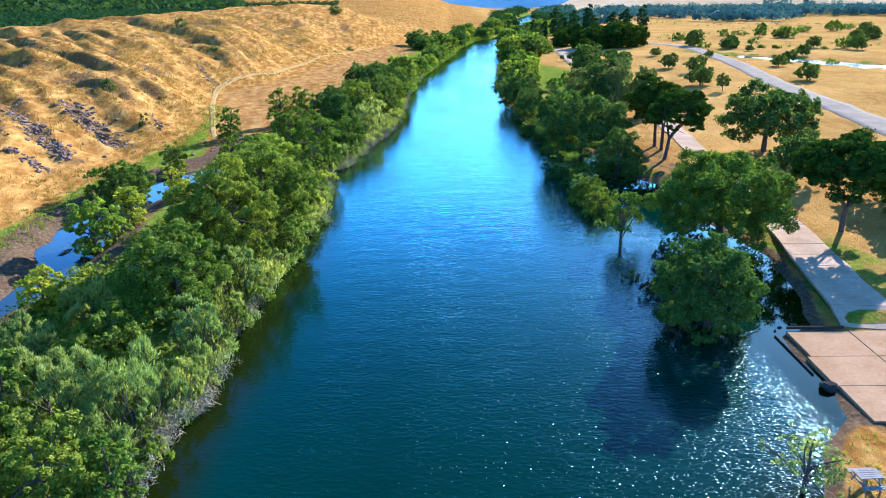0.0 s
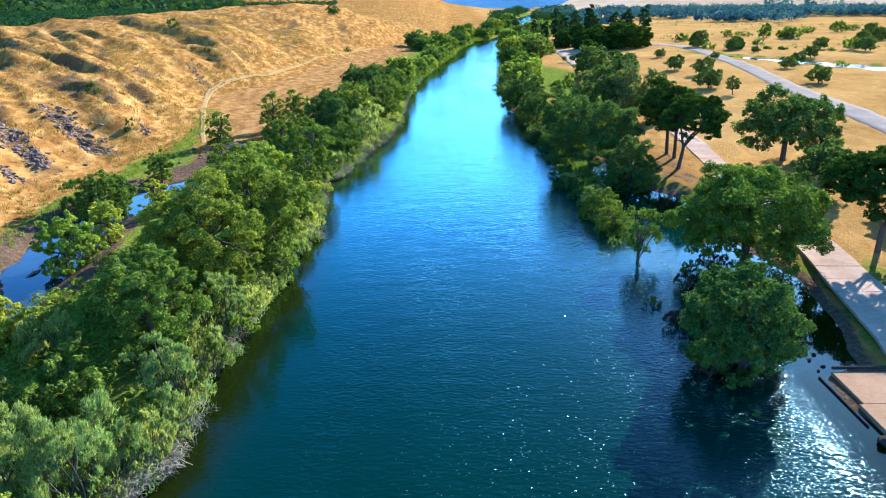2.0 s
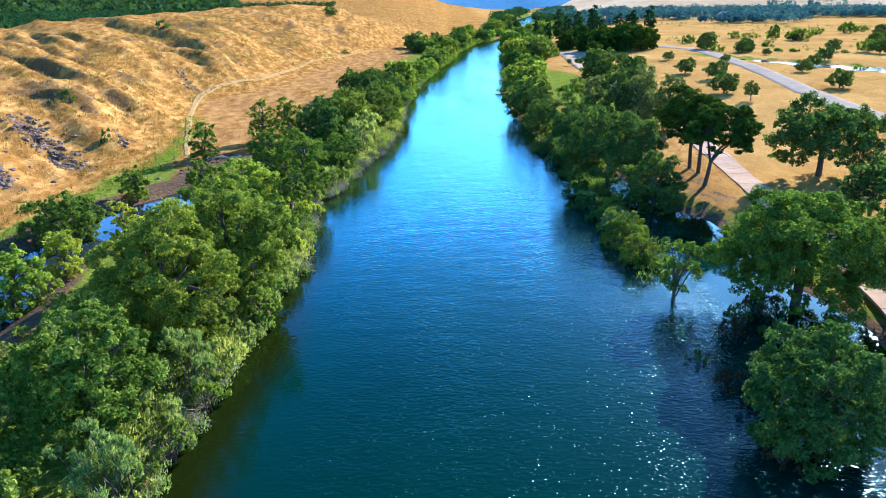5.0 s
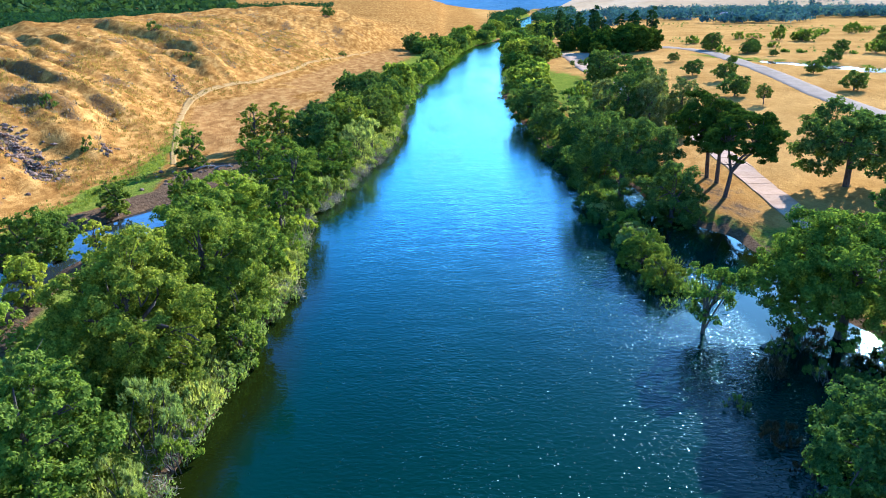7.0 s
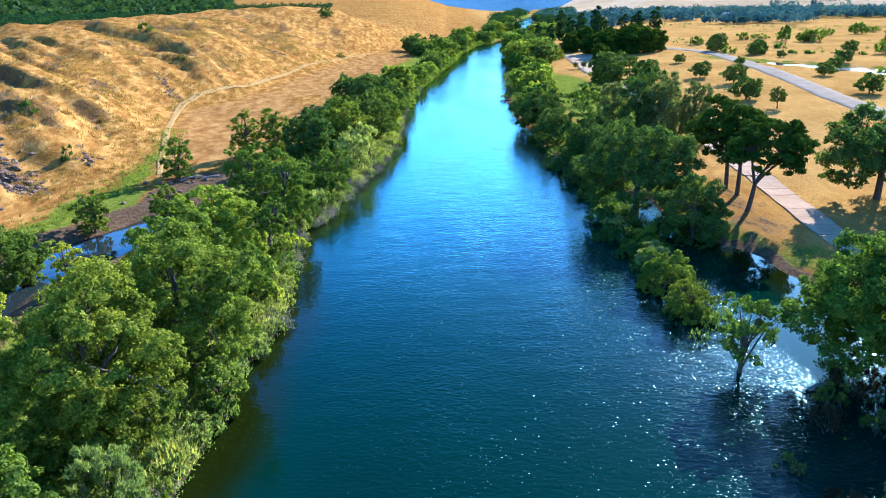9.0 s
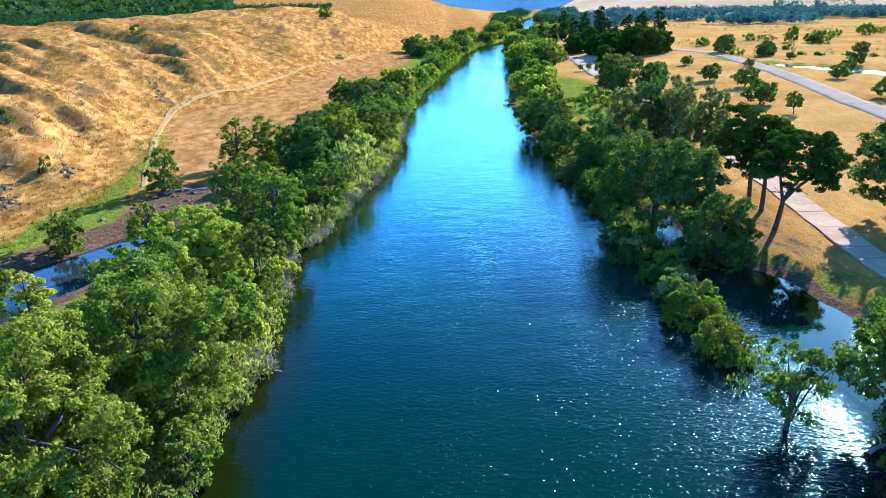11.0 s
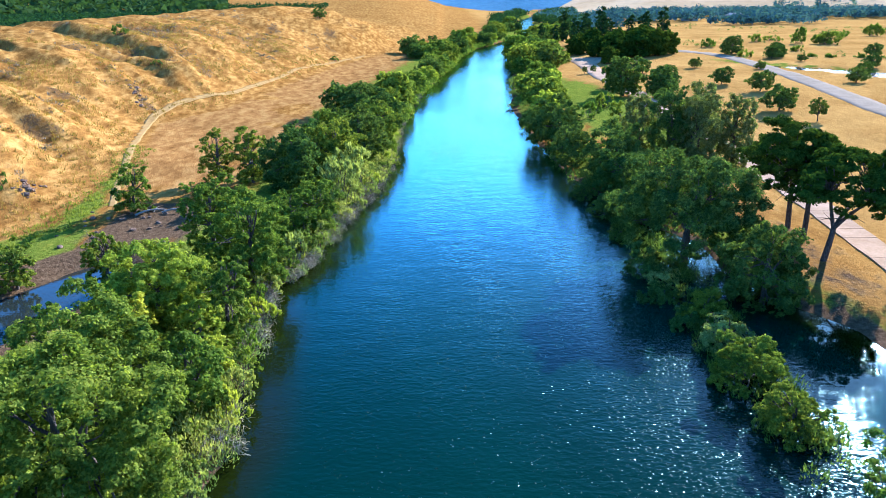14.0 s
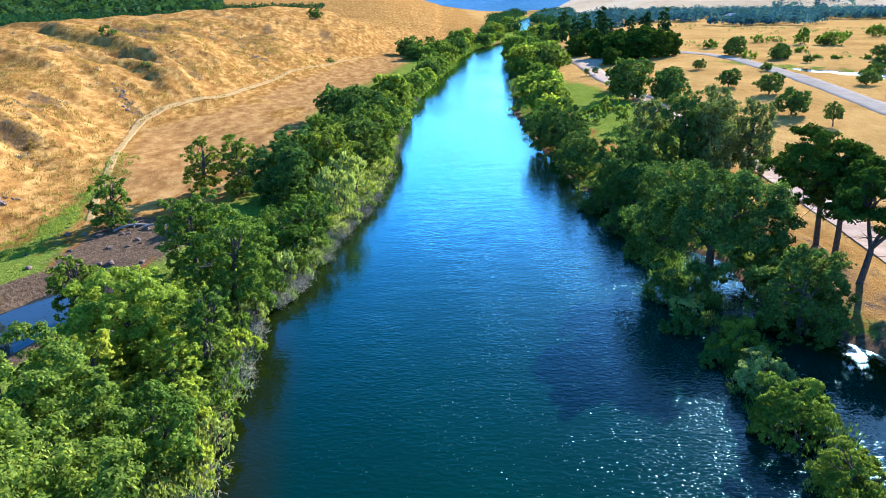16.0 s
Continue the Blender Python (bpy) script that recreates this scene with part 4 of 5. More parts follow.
broad_tree(20.0, 25.2, 4.0, 4.6, LEAF_WILLOW, "thin half-bare sapling at the water's edge", (0.15, 0.1), 0.2, 9, 14, name="sapling", bare=0.25, cover_by=0.3, size=0.36)
for k, (x, y, h, w) in enumerate([(25.2, 92.6, 7.6, 6.4), (21.8, 132.4, 7.4, 8), (17.6, 159, 7.6, 10), (18.6, 150.8, 5.4, 5.2), (22, 116, 6, 6.5), (21, 124, 6.6, 6), (18, 142, 5.5, 6)]):
    broad_tree(x, y, h, w, LEAF_OAK, "dark leafy tree crowding the river bank", (0.22, 0.16), 0.08, k + 90, name="bank_tree")
broad_tree(22, 102.6, 11.2, 12.8, LEAF_OAK, "big dark tree with open trunks over flooded ground", (0.21, 0.155), 0.17, 91, 44, name="bank_tree", bare=0.17)
for x, y, h, w, lean, f, clear in [(35.3, 110.2, 10.8, 8.6, (-0.6, 0.3), 3, 0.36), (35.5, 107.2, 9.8, 5.2, (0.2, 0.6), 2, 0.36), (34.0, 100.4, 10.6, 8.2, (1.9, 0.4), 3, 0.3), (42, 64.4, 9.6, 9.6, (0.4, 0.5), 4, 0.26)]:
    stone_pine(x, y, h, w, "tall dark umbrella pine with a bare forking trunk", int(x * 3 + y), lean, f, "umbrella pines", clear)
for k, (x, y, h, w) in enumerate([(49.8, 102.6, 9.4, 13.6), (46.6, 84.6, 6.2, 6.6), (53, 76, 6.5, 8), (50, 66, 5.2, 6)]):
    broad_tree(x, y, h, w, LEAF_OAK, "broad dark oak in the dry park", (0.32, 0.25), 0.17, k + 110, 48, name="oak_tree", bare=0.17, size=0.19 * min(w / 2, h))
for k, (x, y, h, w) in enumerate([(31.4, 140, 11.8, 5.8), (34.6, 137, 11, 5.2), (40.6, 139.6, 9.8, 4.2), (37, 144, 10.8, 5.4), (29, 147, 9.2, 5.2)]):
    broad_tree(x, y, h, w, LEAF_GREY if k else LEAF_OAK, "tall grey-green tree with drooping foliage", (0.3, 0.17), 0.04, k + 130, 40, name="tall_tree", size=0.88, cover_by=0.85, squash=1.25)
for k, (x, y, h, w) in enumerate([(42.9, 215.4, 9.8, 9.4), (51, 211.4, 6.8, 7.8), (46, 232, 7, 7), (56, 226, 6, 6)]):
    broad_tree(x, y, h, w, LEAF_OAK, "full dark oak beside the park path", (0.45, 0.36), 0.1, k + 150, name="oak_tree")

# ---- lone trees of the dry field, copied from three grown ones ----
field = [broad_tree(66.5, 182.7, 4.9, 6.3, LEAF_OAK, "small round oak alone in dry grass", (0.38, 0.3), 0.15, 160, name="field_oak", bare=0.15, group="field oaks", limbs=7, size=0.8),
         broad_tree(67.4, 169.1, 4.3, 2.8, LEAF_OAK, "slim young oak alone in dry grass", (0.28, 0.22), 0.2, 161, name="field_oak", bare=0.25, group="field oaks", limbs=7, size=0.5),
         broad_tree(109.6, 321, 7, 8, LEAF_OAK, "round dark oak beside the road", (0.5, 0.38), 0.08, 162, name="field_oak", group="field oaks", limbs=7)]


def again(proto, x, y, s, turn=0.0, sink=0.15):
    return copy_thing(proto, Matrix.LocRotScale((x, y, hz(x, y) - sink), Euler((0, 0, turn)), (s, s, s)))


for x, y, s, k in [(71.2, 226.7, 0.88, 0), (74.7, 211.2, 0.95, 0), (78.9, 270.9, 0.62, 0), (105.1, 225, 0.78, 0), (116.1, 300, 0.9, 0), (130, 262, 0.8, 0), (152, 300, 0.9, 0), (163, 287, 1.1, 0), (120.3, 306, 0.75, 2), (96.1, 187, 0.9, 0), (115.3, 240.2, 0.76, 0), (185, 330, 0.8, 2), (205, 352, 0.9, 2), (171, 372, 0.8, 2),
                   (225, 395, 0.9, 2), (60, 262, 0.8, 0), (43.5, 268.5, 0.55, 1), (46.4, 269.8, 0.6, 1), (96, 262, 0.5, 0), (120, 286, 0.5, 0)]:
    again(field[k], x, y, s, x * 1.7)
for k, (x, y, h, w) in enumerate([(34.6, 197, 3.6, 4.3), (33.2, 175.6, 4.7, 3.9), (29, 184, 3.2, 4), (161, 375, 6.4, 7), (170.6, 369, 5.4, 12.5), (203, 418, 3.4, 7), (226, 430, 5.6, 8), (240, 440, 3.3, 7.4), (140, 331, 2.4, 6), (132, 304, 1.2, 3.4), (137, 300, 1.2, 3.8), (146, 297, 1.3, 2.7), (160.6, 292, 4.4, 8), (148.6, 393, 3.4, 6), (109.7, 307.7, 2.6, 5.6), (123, 227.5, 1.9, 4), (158, 396, 2.8, 10), (153, 293, 1.1, 3.2), (114, 359, 3.6, 5.3)]):
    willow_shrub(x, y, h, w, LEAF_GREEN, "rounded green shrub in the dry park", k + 170, (0.5, 0.28) if y < 250 else (0.8, 0.5), cover_by=1.0)

# ---- river woods farther on: grown once, then repeated ----
woods = [broad_tree(-22.1, 190, 6.5, 8.5, LEAF_OAK, "green tree in the far river wood", (0.85, 0.7), 0.05, 200, name="wood_tree", group="river wood trees", cover_by=0.6, limbs=3),
         broad_tree(-12.5, 203.6, 8.0, 9, LEAF_GREEN, "green tree in the far river wood", (0.85, 0.7), 0.05, 201, name="wood_tree", group="river wood trees", cover_by=0.6, limbs=3),
         broad_tree(-14.7, 357.9, 7.6, 11, LEAF_OAK, "dark tree in the far river wood", (0.9, 0.74), 0.05, 202, name="wood_tree", group="river wood trees", cover_by=0.6, limbs=3),
         broad_tree(22.4, 218.6, 6.6, 9, LEAF_GREEN, "green tree in the far river wood", (0.85, 0.7), 0.05, 203, name="wood_tree", group="river wood trees", cover_by=0.6, limbs=3)]
woods.append(broad_tree(20.5, 189, 5.0, 6, LEAF_LIME, "yellow-green tree in the far river wood", (0.7, 0.55), 0.05, 204, name="wood_tree", group="river wood trees", cover_by=0.7, limbs=3))
rw = random.Random(5)
for y in range(190, 640, 9):
    step = 1 if y < 430 else 2
    for side in (-1, 1):
        edge = float(np.interp(y, LEFT_Y, LEFT_X) if side < 0 else np.interp(y, RIGHT_Y, RIGHT_X))
        open_bank = side > 0 and y < 270
        rows = ((2.4, 0.6), (5.5, 0.75), (10.0, 0.85)) if open_bank else ((1.6, 0.85),) if side < 0 and y < 330 else ((2.6, 0.95), (9.5, 1.0), (17.0, 0.85))
        for out, s in rows:
            if rw.random() < (0.4 if open_bank else 0.16) or (side > 0 and y < 300 and out > 10) or (y // 9) % step:
                continue
            x = edge + side * (out + rw.uniform(-0.8, 1.6))
            again(rw.choice(woods[1:2] + woods[3:] + woods[4:] if open_bank else woods), x, y + rw.uniform(-3, 3), s * rw.choice((0.55, 0.75, 0.85, 1.0, 1.15)) * rw.uniform(0.9, 1.1), rw.uniform(0, 6))
dark = [broad_tree(72.6, 318.4, 10, 10, LEAF_PINE, "dark dense pine in a park grove", (1.0, 0.8), 0.05, 210, name="grove_tree", group="grove pines", cover_by=1.0, limbs=3)]
for x, y, s in [(64, 316, 0.95), (80, 320, 1.0), (67, 326, 1.05), (76, 328, 1.1), (86, 326, 0.9), (60, 330, 0.8), (58, 300, 0.6), (70, 345, 0.9), (84, 350, 1), (62, 355, 1), (54, 345, 0.8), (92, 368, 0.8)]:
    again(dark[0], x, y, s, x)
tall = [broad_tree(66, 385, 13, 4.2, LEAF_FAR_HAZE, "tall slender tree in the far wood", (0.8, 0.56), 0.05, 220, 20, name="slender_tree", group="slender trees", size=1.1, limbs=3)]
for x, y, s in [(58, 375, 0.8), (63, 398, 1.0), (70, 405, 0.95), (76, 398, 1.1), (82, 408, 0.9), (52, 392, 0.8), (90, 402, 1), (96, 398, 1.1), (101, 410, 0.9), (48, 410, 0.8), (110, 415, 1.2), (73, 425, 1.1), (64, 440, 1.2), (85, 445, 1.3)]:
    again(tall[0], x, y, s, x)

# ---- uncountable growth ----


def clumps(name, rng, c, radii, per, leaf, mat, label, category, upright=False, squash=0.8):
    """Many small leafy clumps in one mesh; c: their centres."""
    n = len(c)
    s = sphere_dirs(rng, n * per, -0.3)
    rad = np.repeat(radii, per)[:, None]
    p = np.repeat(c, per, 0) + s * rad * rng.uniform(0.65, 1.1, (n * per, 1)) * (1, 1, squash)
    if upright:
        along = s * 0.5 + rng.normal(0, 0.25, s.shape) + (0, 0, 1.0)
        v, q = leaves(rng, p, rng.normal(size=s.shape), leaf[0], leaf[1], along)
    else:
        v, q = leaves(rng, p, s + rng.normal(0, 0.5, s.shape) + (0, 0, 0.3), leaf[0], leaf[1])
    return tagged(part(name, quads(name, v, q), mat), label, category, kind="stuff")


rg = np.random.default_rng(12)


def scatter(n, x0, x1, y0, y1, keep):
    x, y = rg.uniform(x0, x1, n), rg.uniform(y0, y1, n)
    z = height(x, y)
    m = keep(x, y, z)
    return x[m], y[m], z[m]


def left_bar(x, y, z):
    xl = np.interp(y, LEFT_Y, LEFT_X)
    return (x < xl + 0.2) & (x > xl - np.interp(y, [0, 60, 100, 120, 200], [15, 17, 9, 9, 12])) & (z > 0.05)


x, y, z = scatter(2100, -32, -6, 10, 200, left_bar)
r = rg.uniform(0.6, 1.3, len(x))
clumps("undergrowth", rg, np.stack([x, y, z + 0.5 * r], -1), r, 60, (0.3, 0.22), LEAF_GREEN, "dense dark green undergrowth between bank trees", "undergrowth")


def water_edge(y):
    """Where the left bank meets the water."""
    off = np.linspace(-4, 5, 46)
    x = np.interp(y, LEFT_Y, LEFT_X)[:, None] + off
    wet = height(x, np.repeat(y[:, None], len(off), 1)) < 0.05
    return x[np.arange(len(y)), np.argmax(wet, 1)]


def shoreline(n, y0, y1, inner, outer):
    y = y0 + (y1 - y0) * rg.random(n) ** 1.3
    x = water_edge(y) + rg.uniform(inner, outer, n)
    return x, y, height(x, y)


x, y, z = shoreline(1600, 12, 230, -1.0, 0.75)
m = fbm(x * 0.16, y * 0.16, 93, 3) > 0.42
x, y, z = x[m], y[m], z[m]
r = rg.uniform(0.5, 1.0, len(x))
clumps("dead_brush", rg, np.stack([x, y, np.maximum(z, 0) + 0.55 * r], -1), r, 44, (0.6, 0.035), TWIG, "grey dead brush hanging over the water", "brush")
x, y, z = shoreline(1700, 12, 360, -2.4, 0.15)
m = fbm(x * 0.22, y * 0.22, 91, 3) > 0.47
x, y, z = x[m], y[m], z[m]
r = rg.uniform(0.5, 1.2, len(x))
clumps("bank_willow", rg, np.stack([x, y, np.maximum(z, 0) + 0.8 * r], -1), r, 90, (0.24, 0.085), LEAF_WILLOW, "pale willow shoots along the shore", "undergrowth", True)

x, y, z = shoreline(330, 14, 120, -1.3, 0.35)
r = rg.uniform(0.45, 0.9, len(x))
clumps("bank_willow", rg, np.stack([x, y, np.maximum(z, 0) + 0.5 * r], -1), r, 80, (0.2, 0.075), LEAF_WILLOW, "low willow growth trailing into the water", "undergrowth", True)
x, y, z = shoreline(420, 185, 440, -2.6, 0.6)
r = rg.uniform(0.9, 1.8, len(x))
clumps("bank_willow", rg, np.stack([x, y, np.maximum(z, 0) + 0.6 * r], -1), r, 60, (0.5, 0.32), LEAF_GREEN, "leafy green willows along the far shore", "undergrowth")

rs = random.Random(21)
ye = np.arange(14.0, 205.0, 2.7)
for x, y in zip(water_edge(ye), ye):
    if rs.random() < 0.2:
        continue
    h, w = rs.uniform(1.3, 3.0), rs.uniform(1.8, 3.4)
    mat = rs.choice((LEAF_WILLOW, LEAF_WILLOW, LEAF_GREEN, LEAF_GREEN, LEAF_OAK, LEAF_LIME))
    words = {LEAF_WILLOW: "grey-green willow bush hanging over the water", LEAF_LIME: "small yellow-green bush at the water's edge"}.get(mat, "low green bush hanging over the water")
    willow_shrub(float(x) + rs.uniform(-1.1, 0.2), float(y), h, w, mat, words, int(y), (0.22, 0.09), "bank_bush", "bank bushes", 0.9)


def right_bar(x, y, z):
    xr = np.interp(y, RIGHT_Y, RIGHT_X)
    return (x > xr - 0.8) & (x < xr + np.interp(y, [90, 110, 150, 200], [2, 7, 8, 6])) & (y > 90)


x, y, z = scatter(900, 14, 40, 90, 330, right_bar)
r = rg.uniform(0.6, 1.3, len(x))
clumps("undergrowth", rg, np.stack([x, y, np.maximum(z, 0) + 0.5 * r], -1), r, 70, (0.34, 0.18), LEAF_OAK, "dark green undergrowth along the river bank", "undergrowth", True)
x, y, z = scatter(170, 17.4, 22, 70, 122, lambda x, y, z: x > np.interp(y, [70, 98, 122], [17, 17.8, 18]))
r = rg.uniform(0.5, 1.0, len(x))
clumps("undergrowth", rg, np.stack([x, y, 0.35 * r], -1), r, 90, (0.26, 0.1), LEAF_OAK, "low green growth standing in the shallows", "undergrowth", True)
for k, (x, y, h, w) in enumerate([(23.4, 60.4, 2.6, 2.2), (25.8, 62.6, 3.0, 2.6), (22.2, 58.6, 1.9, 2.0), (25, 57.6, 2.0, 2.8), (19.2, 51.6, 1.5, 2.6), (19.8, 48.4, 1.8, 2.2), (18.2, 55, 1.0, 1.8), (18.9, 43.2, 1.4, 2.0)]):
    willow_shrub(x, y, h, w, LEAF_DEAD if k % 3 else LEAF_OAK, "brown half-dead shrub standing in flood water", k + 400, (0.22, 0.05), "drowned_shrub", "drowned shrubs", 0.6, -0.25)
# tufts of dry grass on the hill and the near field
x, y, z = scatter(18000, -90, -36, 60, 300, lambda x, y, z: (x < np.interp(y, FOOT_Y, FOOT_X) - 0.5) & (fbm(x * 0.2, y * 0.2, 61, 3) > 0.42))
clumps("dry_grass", rg, np.stack([x, y, z + 0.12], -1), rg.uniform(0.2, 0.5, len(x)), 5, (0.55, 0.1), GRASS_DRY, "golden dry grass tufts on the hillside", "grass", True, 0.4)
x, y, z = scatter(5000, -50, -26, 60, 150, lambda x, y, z: (np.abs(x - np.interp(y, FOOT_Y, FOOT_X) - 1.5) < 2.6 * rg.random(len(x)) + 0.6) & (z > 0.3))
clumps("green_grass", rg, np.stack([x, y, z + 0.1], -1), rg.uniform(0.2, 0.45, len(x)), 7, (0.4, 0.08), GRASS_GREEN, "fresh green grass below the hill", "grass", True, 0.5)
x, y, z = scatter(320, 21, 30, 16, 30, lambda x, y, z: z > 0.25)
clumps("bank_grass", rg, np.stack([x, y, z + 0.04], -1), rg.uniform(0.1, 0.25, len(x)), 7, (0.25, 0.04), GRASS_GREEN, "short patchy grass round the picnic table", "grass", True, 0.5)
# scrub in the hill's gullies
x, y, z = scatter(5200, -95, -46, 60, 330, lambda x, y, z: cover(x, y, z)[2] > 0.3)
r = rg.uniform(0.25, 0.6, len(x))
clumps("dry_scrub", rg, np.stack([x, y, z + 0.25 * r], -1), r, 14, (0.34, 0.09), TWIG, "brown dry scrub in the hillside gullies", "scrub", True)

# ---- hillside shrubs and stones ----
for k, (x, y, h, w) in enumerate([(-80.9, 222, 2.2, 4.2), (-61, 127, 2.0, 2.2), (-51.6, 118, 2.4, 1.8), (-56, 368, 4, 7), (-70, 104, 1.5, 2.2), (-66, 205, 1.2, 3), (-40, 300, 1.8, 3), (-7.4, 434, 4, 5)]):
    willow_shrub(x, y, h, w, LEAF_OAK, "dark round shrub on the dry hillside", k + 300, (0.4, 0.2), cover_by=1.2)


def outcrop(x, y, w, d, tall_by, turn, seed):
    """A broken ledge of layered rock."""
    bm = bmesh.new()
    bmesh.ops.create_icosphere(bm, subdivisions=4, radius=1)
    for v in bm.verts:
        p = v.co * 2.2 + Vector((seed * 5.3, 0, 0))
        cell = noise.cell(v.co * 3.1 + Vector((seed, 2, 1)))
        v.co *= 0.8 + 0.3 * cell + 0.35 * noise.noise(p) + 0.2 * noise.noise(p * 2.6)
        v.co = Vector((v.co.x * w, v.co.y * d, v.co.z * tall_by))
    ob = part("rock_outcrop", bm, STONE)
    ob.location, ob.rotation_euler = (x, y, hz(x, y) - 0.25 * tall_by), (0, 0, radians(turn))
    return tagged(ob, "broken brown rock ledge in dry grass", "rock outcrop")


for k, (x, y, w, d, a) in enumerate([(-56, 110.4, 2.2, 1.0, -30), (-59.6, 112.6, 1.8, 0.9, -20), (-53.4, 108.4, 1.6, 0.8, -35), (-61.5, 114, 1.4, 0.8, -30), (-60.4, 100, 1.8, 0.7, -40), (-56, 96.4, 1.6, 0.7, -40), (-64, 103, 1.4, 0.6, -35)]):
    outcrop(x, y, w, d, 0.5, a, k + 1)


def rubble(n):
    """Loose broken stones along the ledges, too many to count."""
    base = bmesh.new()
    bmesh.ops.create_icosphere(base, subdivisions=1, radius=1)
    bv = np.array([v.co[:] for v in base.verts])
    bf = np.array([[v.index for v in f.verts] for f in base.faces])
    base.free()
    vs, fs = [], []
    for k in range(n):
        ax, ay, bx, by, wide = LEDGES[int(rg.choice(len(LEDGES), p=(0.45, 0.35, 0.08, 0.06, 0.06)))]
        f = rg.random()
        x, y = ax + f * (bx - ax) + rg.normal(0, wide * 0.55), ay + f * (by - ay) + rg.normal(0, wide * 0.75)
        s = 0.16 + 0.42 * rg.random() ** 2.5
        p = bv * rg.uniform(0.65, 1.35, bv.shape) * (s * rg.uniform(0.8, 1.7), s, s * 0.65)
        c, sn = math.cos(6 * f * k), math.sin(6 * f * k)
        p = np.stack([p[:, 0] * c - p[:, 1] * sn + x, p[:, 0] * sn + p[:, 1] * c + y, p[:, 2] + hz(x, y) - 0.08 * s], -1)
        fs.append(bf + len(vs) * len(bv))
        vs.append(p)
    return tagged(part("rubble", quads("rubble", np.concatenate(vs), np.concatenate(fs)), STONE), "broken purple-brown stones along the hillside ledges", "rocks", kind="stuff")


rubble(620)
rb = random.Random(3)
for k in range(26):
    x, y = rb.choice([(-57, 110), (-60, 112), (-53, 108), (-60, 99), (-64, 102)])
    boulder(x + rb.gauss(0, 3.2), y + rb.gauss(0, 4), rb.uniform(0.2, 0.45), STONE, "grey-brown rock half sunk in dry grass", None, k, 0.55, group="hillside rocks")
for k in range(30):
    boulder(rb.uniform(-42, -27), rb.uniform(103, 118), rb.uniform(0.15, 0.4), STONE, "grey river stone on the mud bar", None, k + 60, 0.5, group="mud bar stones")


def fallen_log(x, y, turn, length, z=None, label="bleached grey driftwood log on the mud"):
    rng = np.random.default_rng(int(abs(x * 7)))
    lines = [limb(rng, (0, 0, 0.15), (length, 0, 0.25), 0.14, 0.06, 0.04, 6), limb(rng, (length * 0.6, 0, 0.2), (length * 0.85, 0.9, 0.5), 0.06, 0.02, 0.1, 4)]
    ob = part("fallen_log", tubes("fallen_log", lines, 7), TIMBER)
    ob.location, ob.rotation_euler = (x, y, hz(x, y) if z is None else z), (0, 0, radians(turn))
    return tagged(ob, label, "log")


fallen_log(-36, 116, 35, 3.4)
fallen_log(-33.4, 117.2, 10, 2.6)
fallen_log(-38.5, 62, 80, 2.6)
fallen_log(23.0, 62.8, 20, 1.9, -0.12, "bleached log lying among drowned shrubs")


def snag(x, y):
    rng = np.random.default_rng(8)
    lines = [limb(rng, (4, 0, 0.3), (-0.5, 0, 0.1), 0.15, 0.05, 0.06, 6)]
    for k in range(7):
        lines.append(limb(rng, (2.6 - 0.45 * k, 0, 0.15), (2.2 - 0.5 * k + rng.normal(0, 0.3), rng.normal(0, 0.8), rng.uniform(0.4, 1.5)), 0.05, 0.015, 0.15, 4))
    ob = part("snag", tubes("snag", lines, 6), DARKWOOD)
    ob.location = (x, y, -0.1)
    return tagged(ob, "dead dark branches caught in the river", "driftwood")


snag(13.4, 199)
snag(16.8, 128)

# ---- orchard on the plateau ----
def grove(name, x0, x1, y0, y1, step, size, tall_by, leaf, per, keep, mat, label):
    ox, oy = np.meshgrid(np.arange(x0, x1, step * 1.1), np.arange(y0, y1, step))
    ox, oy = ox.ravel() + rg.normal(0, 0.08 * step, ox.size), oy.ravel() + rg.normal(0, 0.08 * step, ox.size)
    m = (np.interp(oy, FOOT_Y, FOOT_X) - ox > np.interp(oy, [150, 250, 330, 480, 900], [78, 76, 78, 90, 110])) & (-ox < 0.95 * oy + 60) & keep(ox, oy)
    ox, oy = ox[m], oy[m]
    return clumps(name, rg, np.stack([ox, oy, height(ox, oy) + tall_by * 0.5], -1), size * rg.uniform(0.85, 1.2, len(ox)), per, leaf, mat, label, "orchard", False, 0.9)


grove("orchard", -420, -80, 120, 620, 5.6, 2.7, 4.4, (1.1, 0.9), 30, lambda x, y: (-x > 0.27 * y + 12), LEAF_FAR_HAZE, "dense dark green orchard rows on the plateau")
grove("far_orchard", -1700, -100, 500, 1900, 15, 7.5, 7, (5.6, 4.8), 14, lambda x, y: (-x > 0.26 * y + 14 - 0.08 * np.clip(y - 900, 0, 600)) & ((y > 620) | (x < -420)), LEAF_FAR_HAZE, "green orchards stretching to the horizon")
grove("hedgerow", -260, -90, 700, 740, 8, 3.5, 6, (1.5, 1.2), 40, lambda x, y: (-x > 0.12 * y), LEAF_FAR_HAZE, "dark line of trees across the golden plain")

# ---- the wooded town on the far plain ----
def woods_band(n, x0, x1, y0, y1, keep, low, high, per, leaf, mat, label):
    wx, wy = rg.uniform(x0, x1, n), rg.uniform(y0, y1, n)
    m = keep(wx, wy)
    wx, wy = wx[m], wy[m]
    wr = rg.uniform(low, high, len(wx))
    return clumps("far_woods", rg, np.stack([wx, wy, height(wx, wy) + 0.8 * wr], -1), wr, per, leaf, mat, label, "woods", False, 1.15)


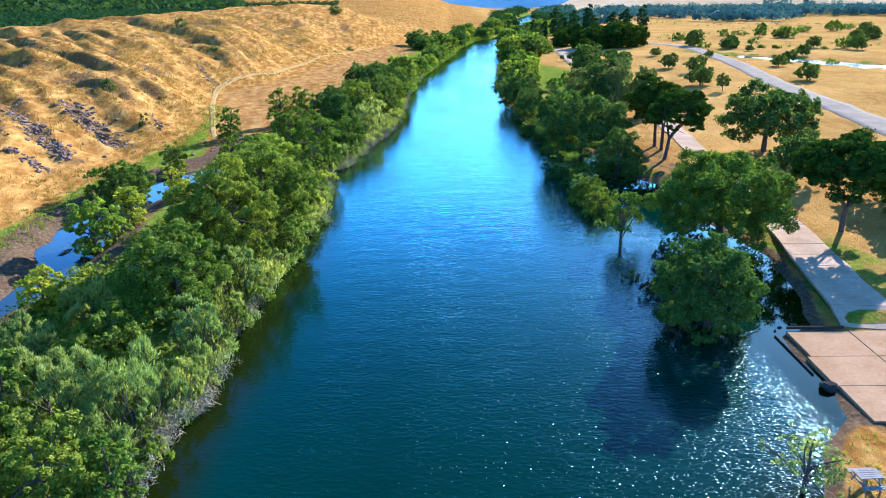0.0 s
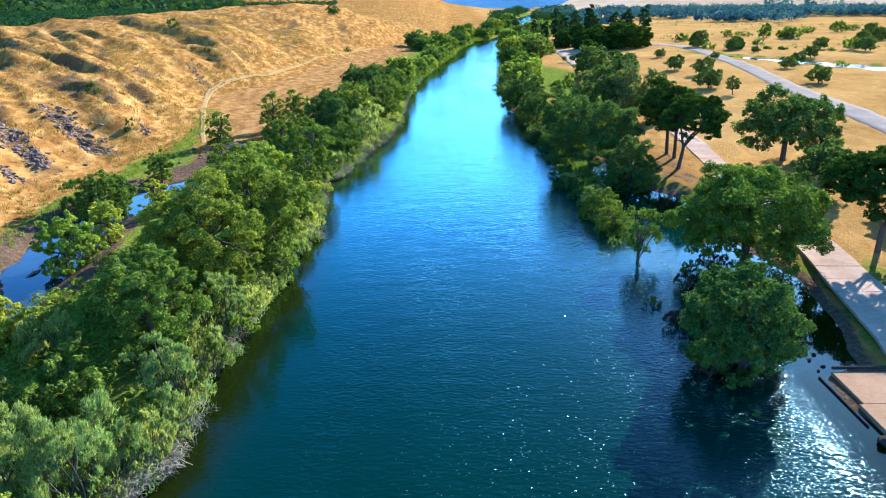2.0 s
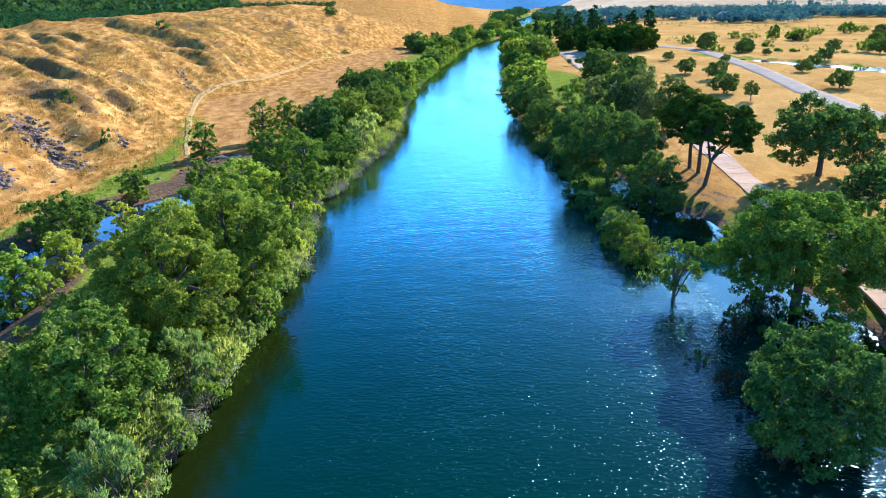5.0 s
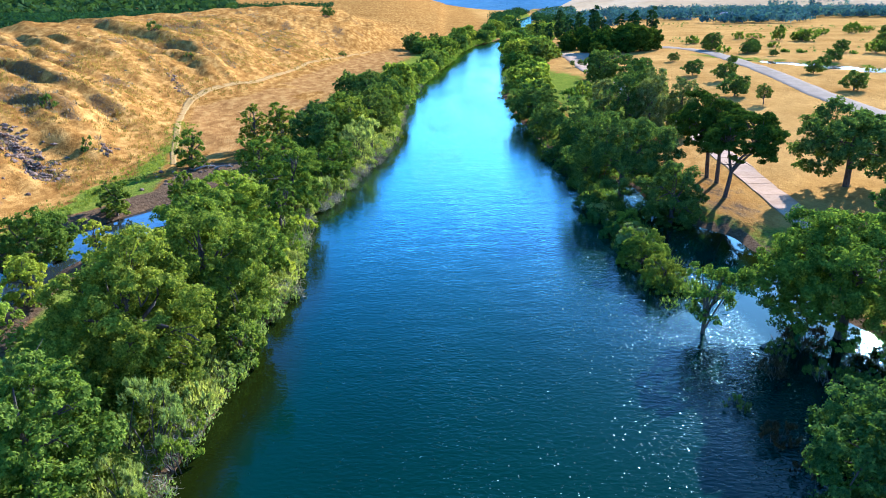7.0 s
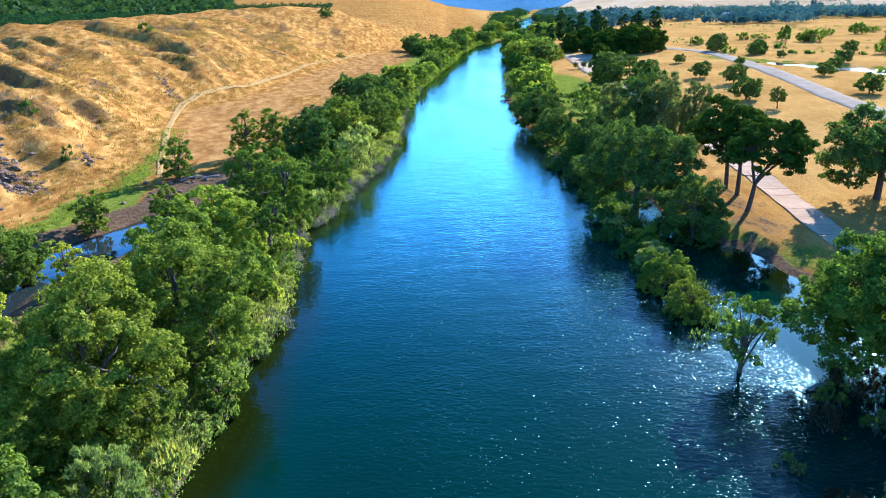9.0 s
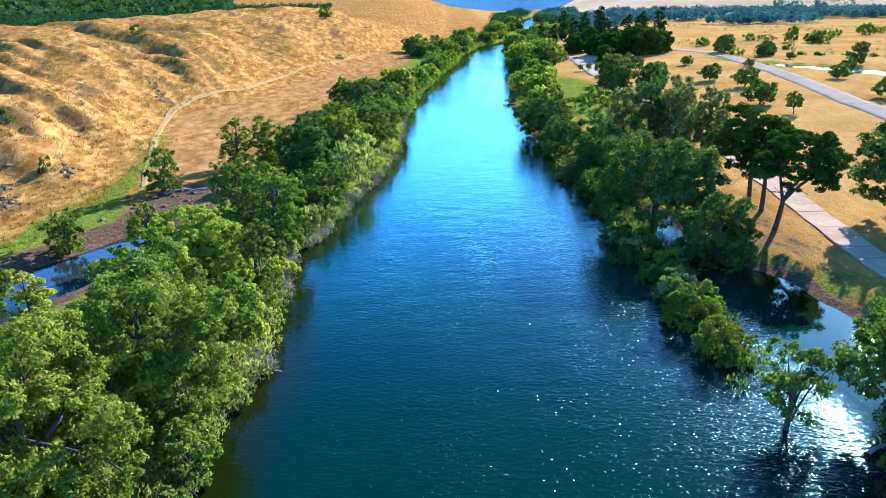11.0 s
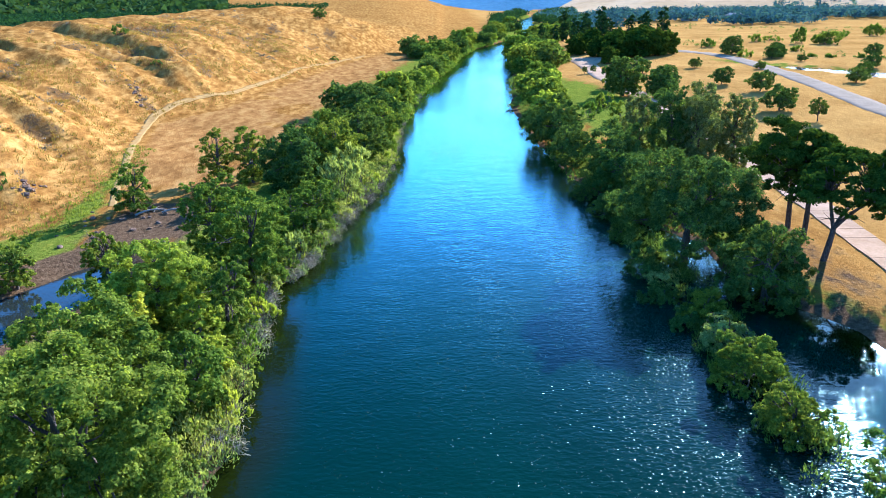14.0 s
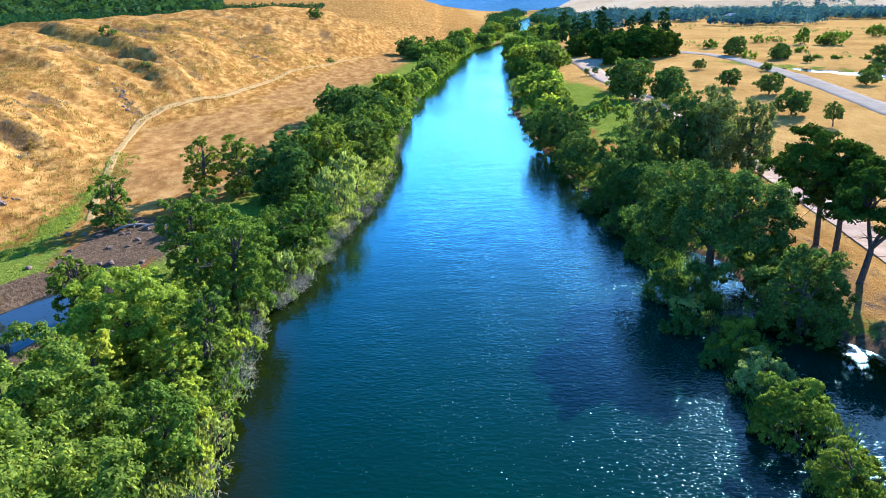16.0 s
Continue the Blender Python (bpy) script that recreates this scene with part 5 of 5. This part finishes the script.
def by_river(x, y):
    xl, xr = np.interp(y, LEFT_Y, LEFT_X), np.interp(y, RIGHT_Y, RIGHT_X)
    return ((x < xl - 2) & (x > xl - 22)) | ((x > xr + 2) & (x < xr + 40))


woods_band(1500, -40, 200, 560, 1000, by_river, 3.0, 5.0, 90, (1.5, 1.2), LEAF_FAR_HAZE, "green woods along the far river bends")
woods_band(3000, 90, 700, 545, 900, lambda x, y: (fbm(x * 0.012, y * 0.02, 71, 3) > np.interp(y, [560, 620, 700], [0.5, 0.42, 0.36])) & (x < 0.8 * y), 2.8, 5.5, 56, (1.9, 1.5), LEAF_TOWN_HAZE, "woods round a distant town, blue haze painted into the leaves")
woods_band(3600, 380, 1600, 900, 2100, lambda x, y: (fbm(x * 0.004, y * 0.008, 73, 3) > 0.38) & (x < 0.8 * y) & (x > 0.42 * y), 5, 9, 36, (3.6, 3.0), LEAF_TOWN_HAZE, "woods towards the horizon with blue haze painted into the leaves")
x, y, z = scatter(900, 100, 420, 260, 620, lambda x, y, z: fbm(x * 0.02, y * 0.05, 81, 3) > 0.5)
r = rg.uniform(0.5, 1.3, len(x))
clumps("field_scrub", rg, np.stack([x, y, z + 0.4 * r], -1), r, 16, (0.6, 0.4), LEAF_GREY, "low scrub dotted over the dry plain", "scrub")


def house(x, y, w, d, h, turn):
    e = new("house")
    e.location, e.rotation_euler = (x, y, hz(x, y)), (0, 0, radians(turn))
    tagged(e, "pale low house with a grey roof among trees", "house", "town houses")
    part("wall", box(bmesh.new(), (w, d, h), (0, 0, h / 2)), WALLS, e)
    bm = bmesh.new()
    o = 0.6
    vs = [bm.verts.new(p) for p in ((-w / 2 - o, -d / 2 - o, h), (w / 2 + o, -d / 2 - o, h), (w / 2 + o, d / 2 + o, h), (-w / 2 - o, d / 2 + o, h), (-w / 2 - o, 0, h + d * 0.28), (w / 2 + o, 0, h + d * 0.28))]
    for f in ((0, 1, 5, 4), (2, 3, 4, 5), (1, 2, 5), (3, 0, 4), (3, 2, 1, 0)):
        bm.faces.new([vs[k] for k in f])
    part("roof", bm, ROOF, e)
    for k in range(4):
        part("window", box(bmesh.new(), (w * 0.1, 0.12, h * 0.35), (w * (-0.36 + 0.24 * k), -d / 2, h * 0.55)), GLASS, e)
    part("door", box(bmesh.new(), (1.1, 0.14, 2.1), (w * 0.02, -d / 2, 1.05)), DARKWOOD, e)
    return e


for x, y, w, d, h, a in [(168, 700, 11, 8, 3, 6), (214, 690, 12, 8, 3, -4), (268, 730, 11, 8, 3, 10), (325, 700, 12, 8, 3, 0), (392, 740, 13, 9, 3.2, 12), (448, 720, 12, 8, 3, -8), (235, 790, 13, 9, 3.4, 0), (500, 790, 13, 9, 3.2, 5)]:
    house(x, y, w, d, h, a)

# ---- distant ranges ----


def ridge(name, dist, a0, a1, tall_by, seed, mat, label, back=500):
    """A far range: angles in degrees right of +y."""
    a = np.radians(np.linspace(a0, a1, 140))
    f = np.linspace(0, 1, 16)
    A, Fr = np.meshgrid(a, f)
    D = dist + back * Fr
    x, y = D * np.sin(A), D * np.cos(A)
    ends = np.clip(np.minimum(A - a[0], a[-1] - A) / radians(6), 0, 1)
    z = tall_by * ends**0.7 * np.sin(np.clip(Fr, 0, 1) * np.pi / 2) * (0.35 + 1.1 * fbm(x * 0.0022, y * 0.0022 + Fr, seed, 5)) + 2
    v = np.stack([x, y, z], -1).reshape(-1, 3)
    i = np.arange(len(v)).reshape(x.shape)
    return tagged(part(name, quads(name, v, np.stack([i[:-1, :-1], i[:-1, 1:], i[1:, 1:], i[1:, :-1]], -1).reshape(-1, 4), True), mat), label, "hills", kind="structure")


ridge("backdrop_gold_slope", 960, 8, 42, 44, 91, GOLDHILLS, "pale golden slopes beyond the town", 500)
ridge("backdrop_haze_range", 1180, -10, 16, 95, 95, HILLS_HAZE, "mountain range on the horizon, blue haze painted into its colour", 900)
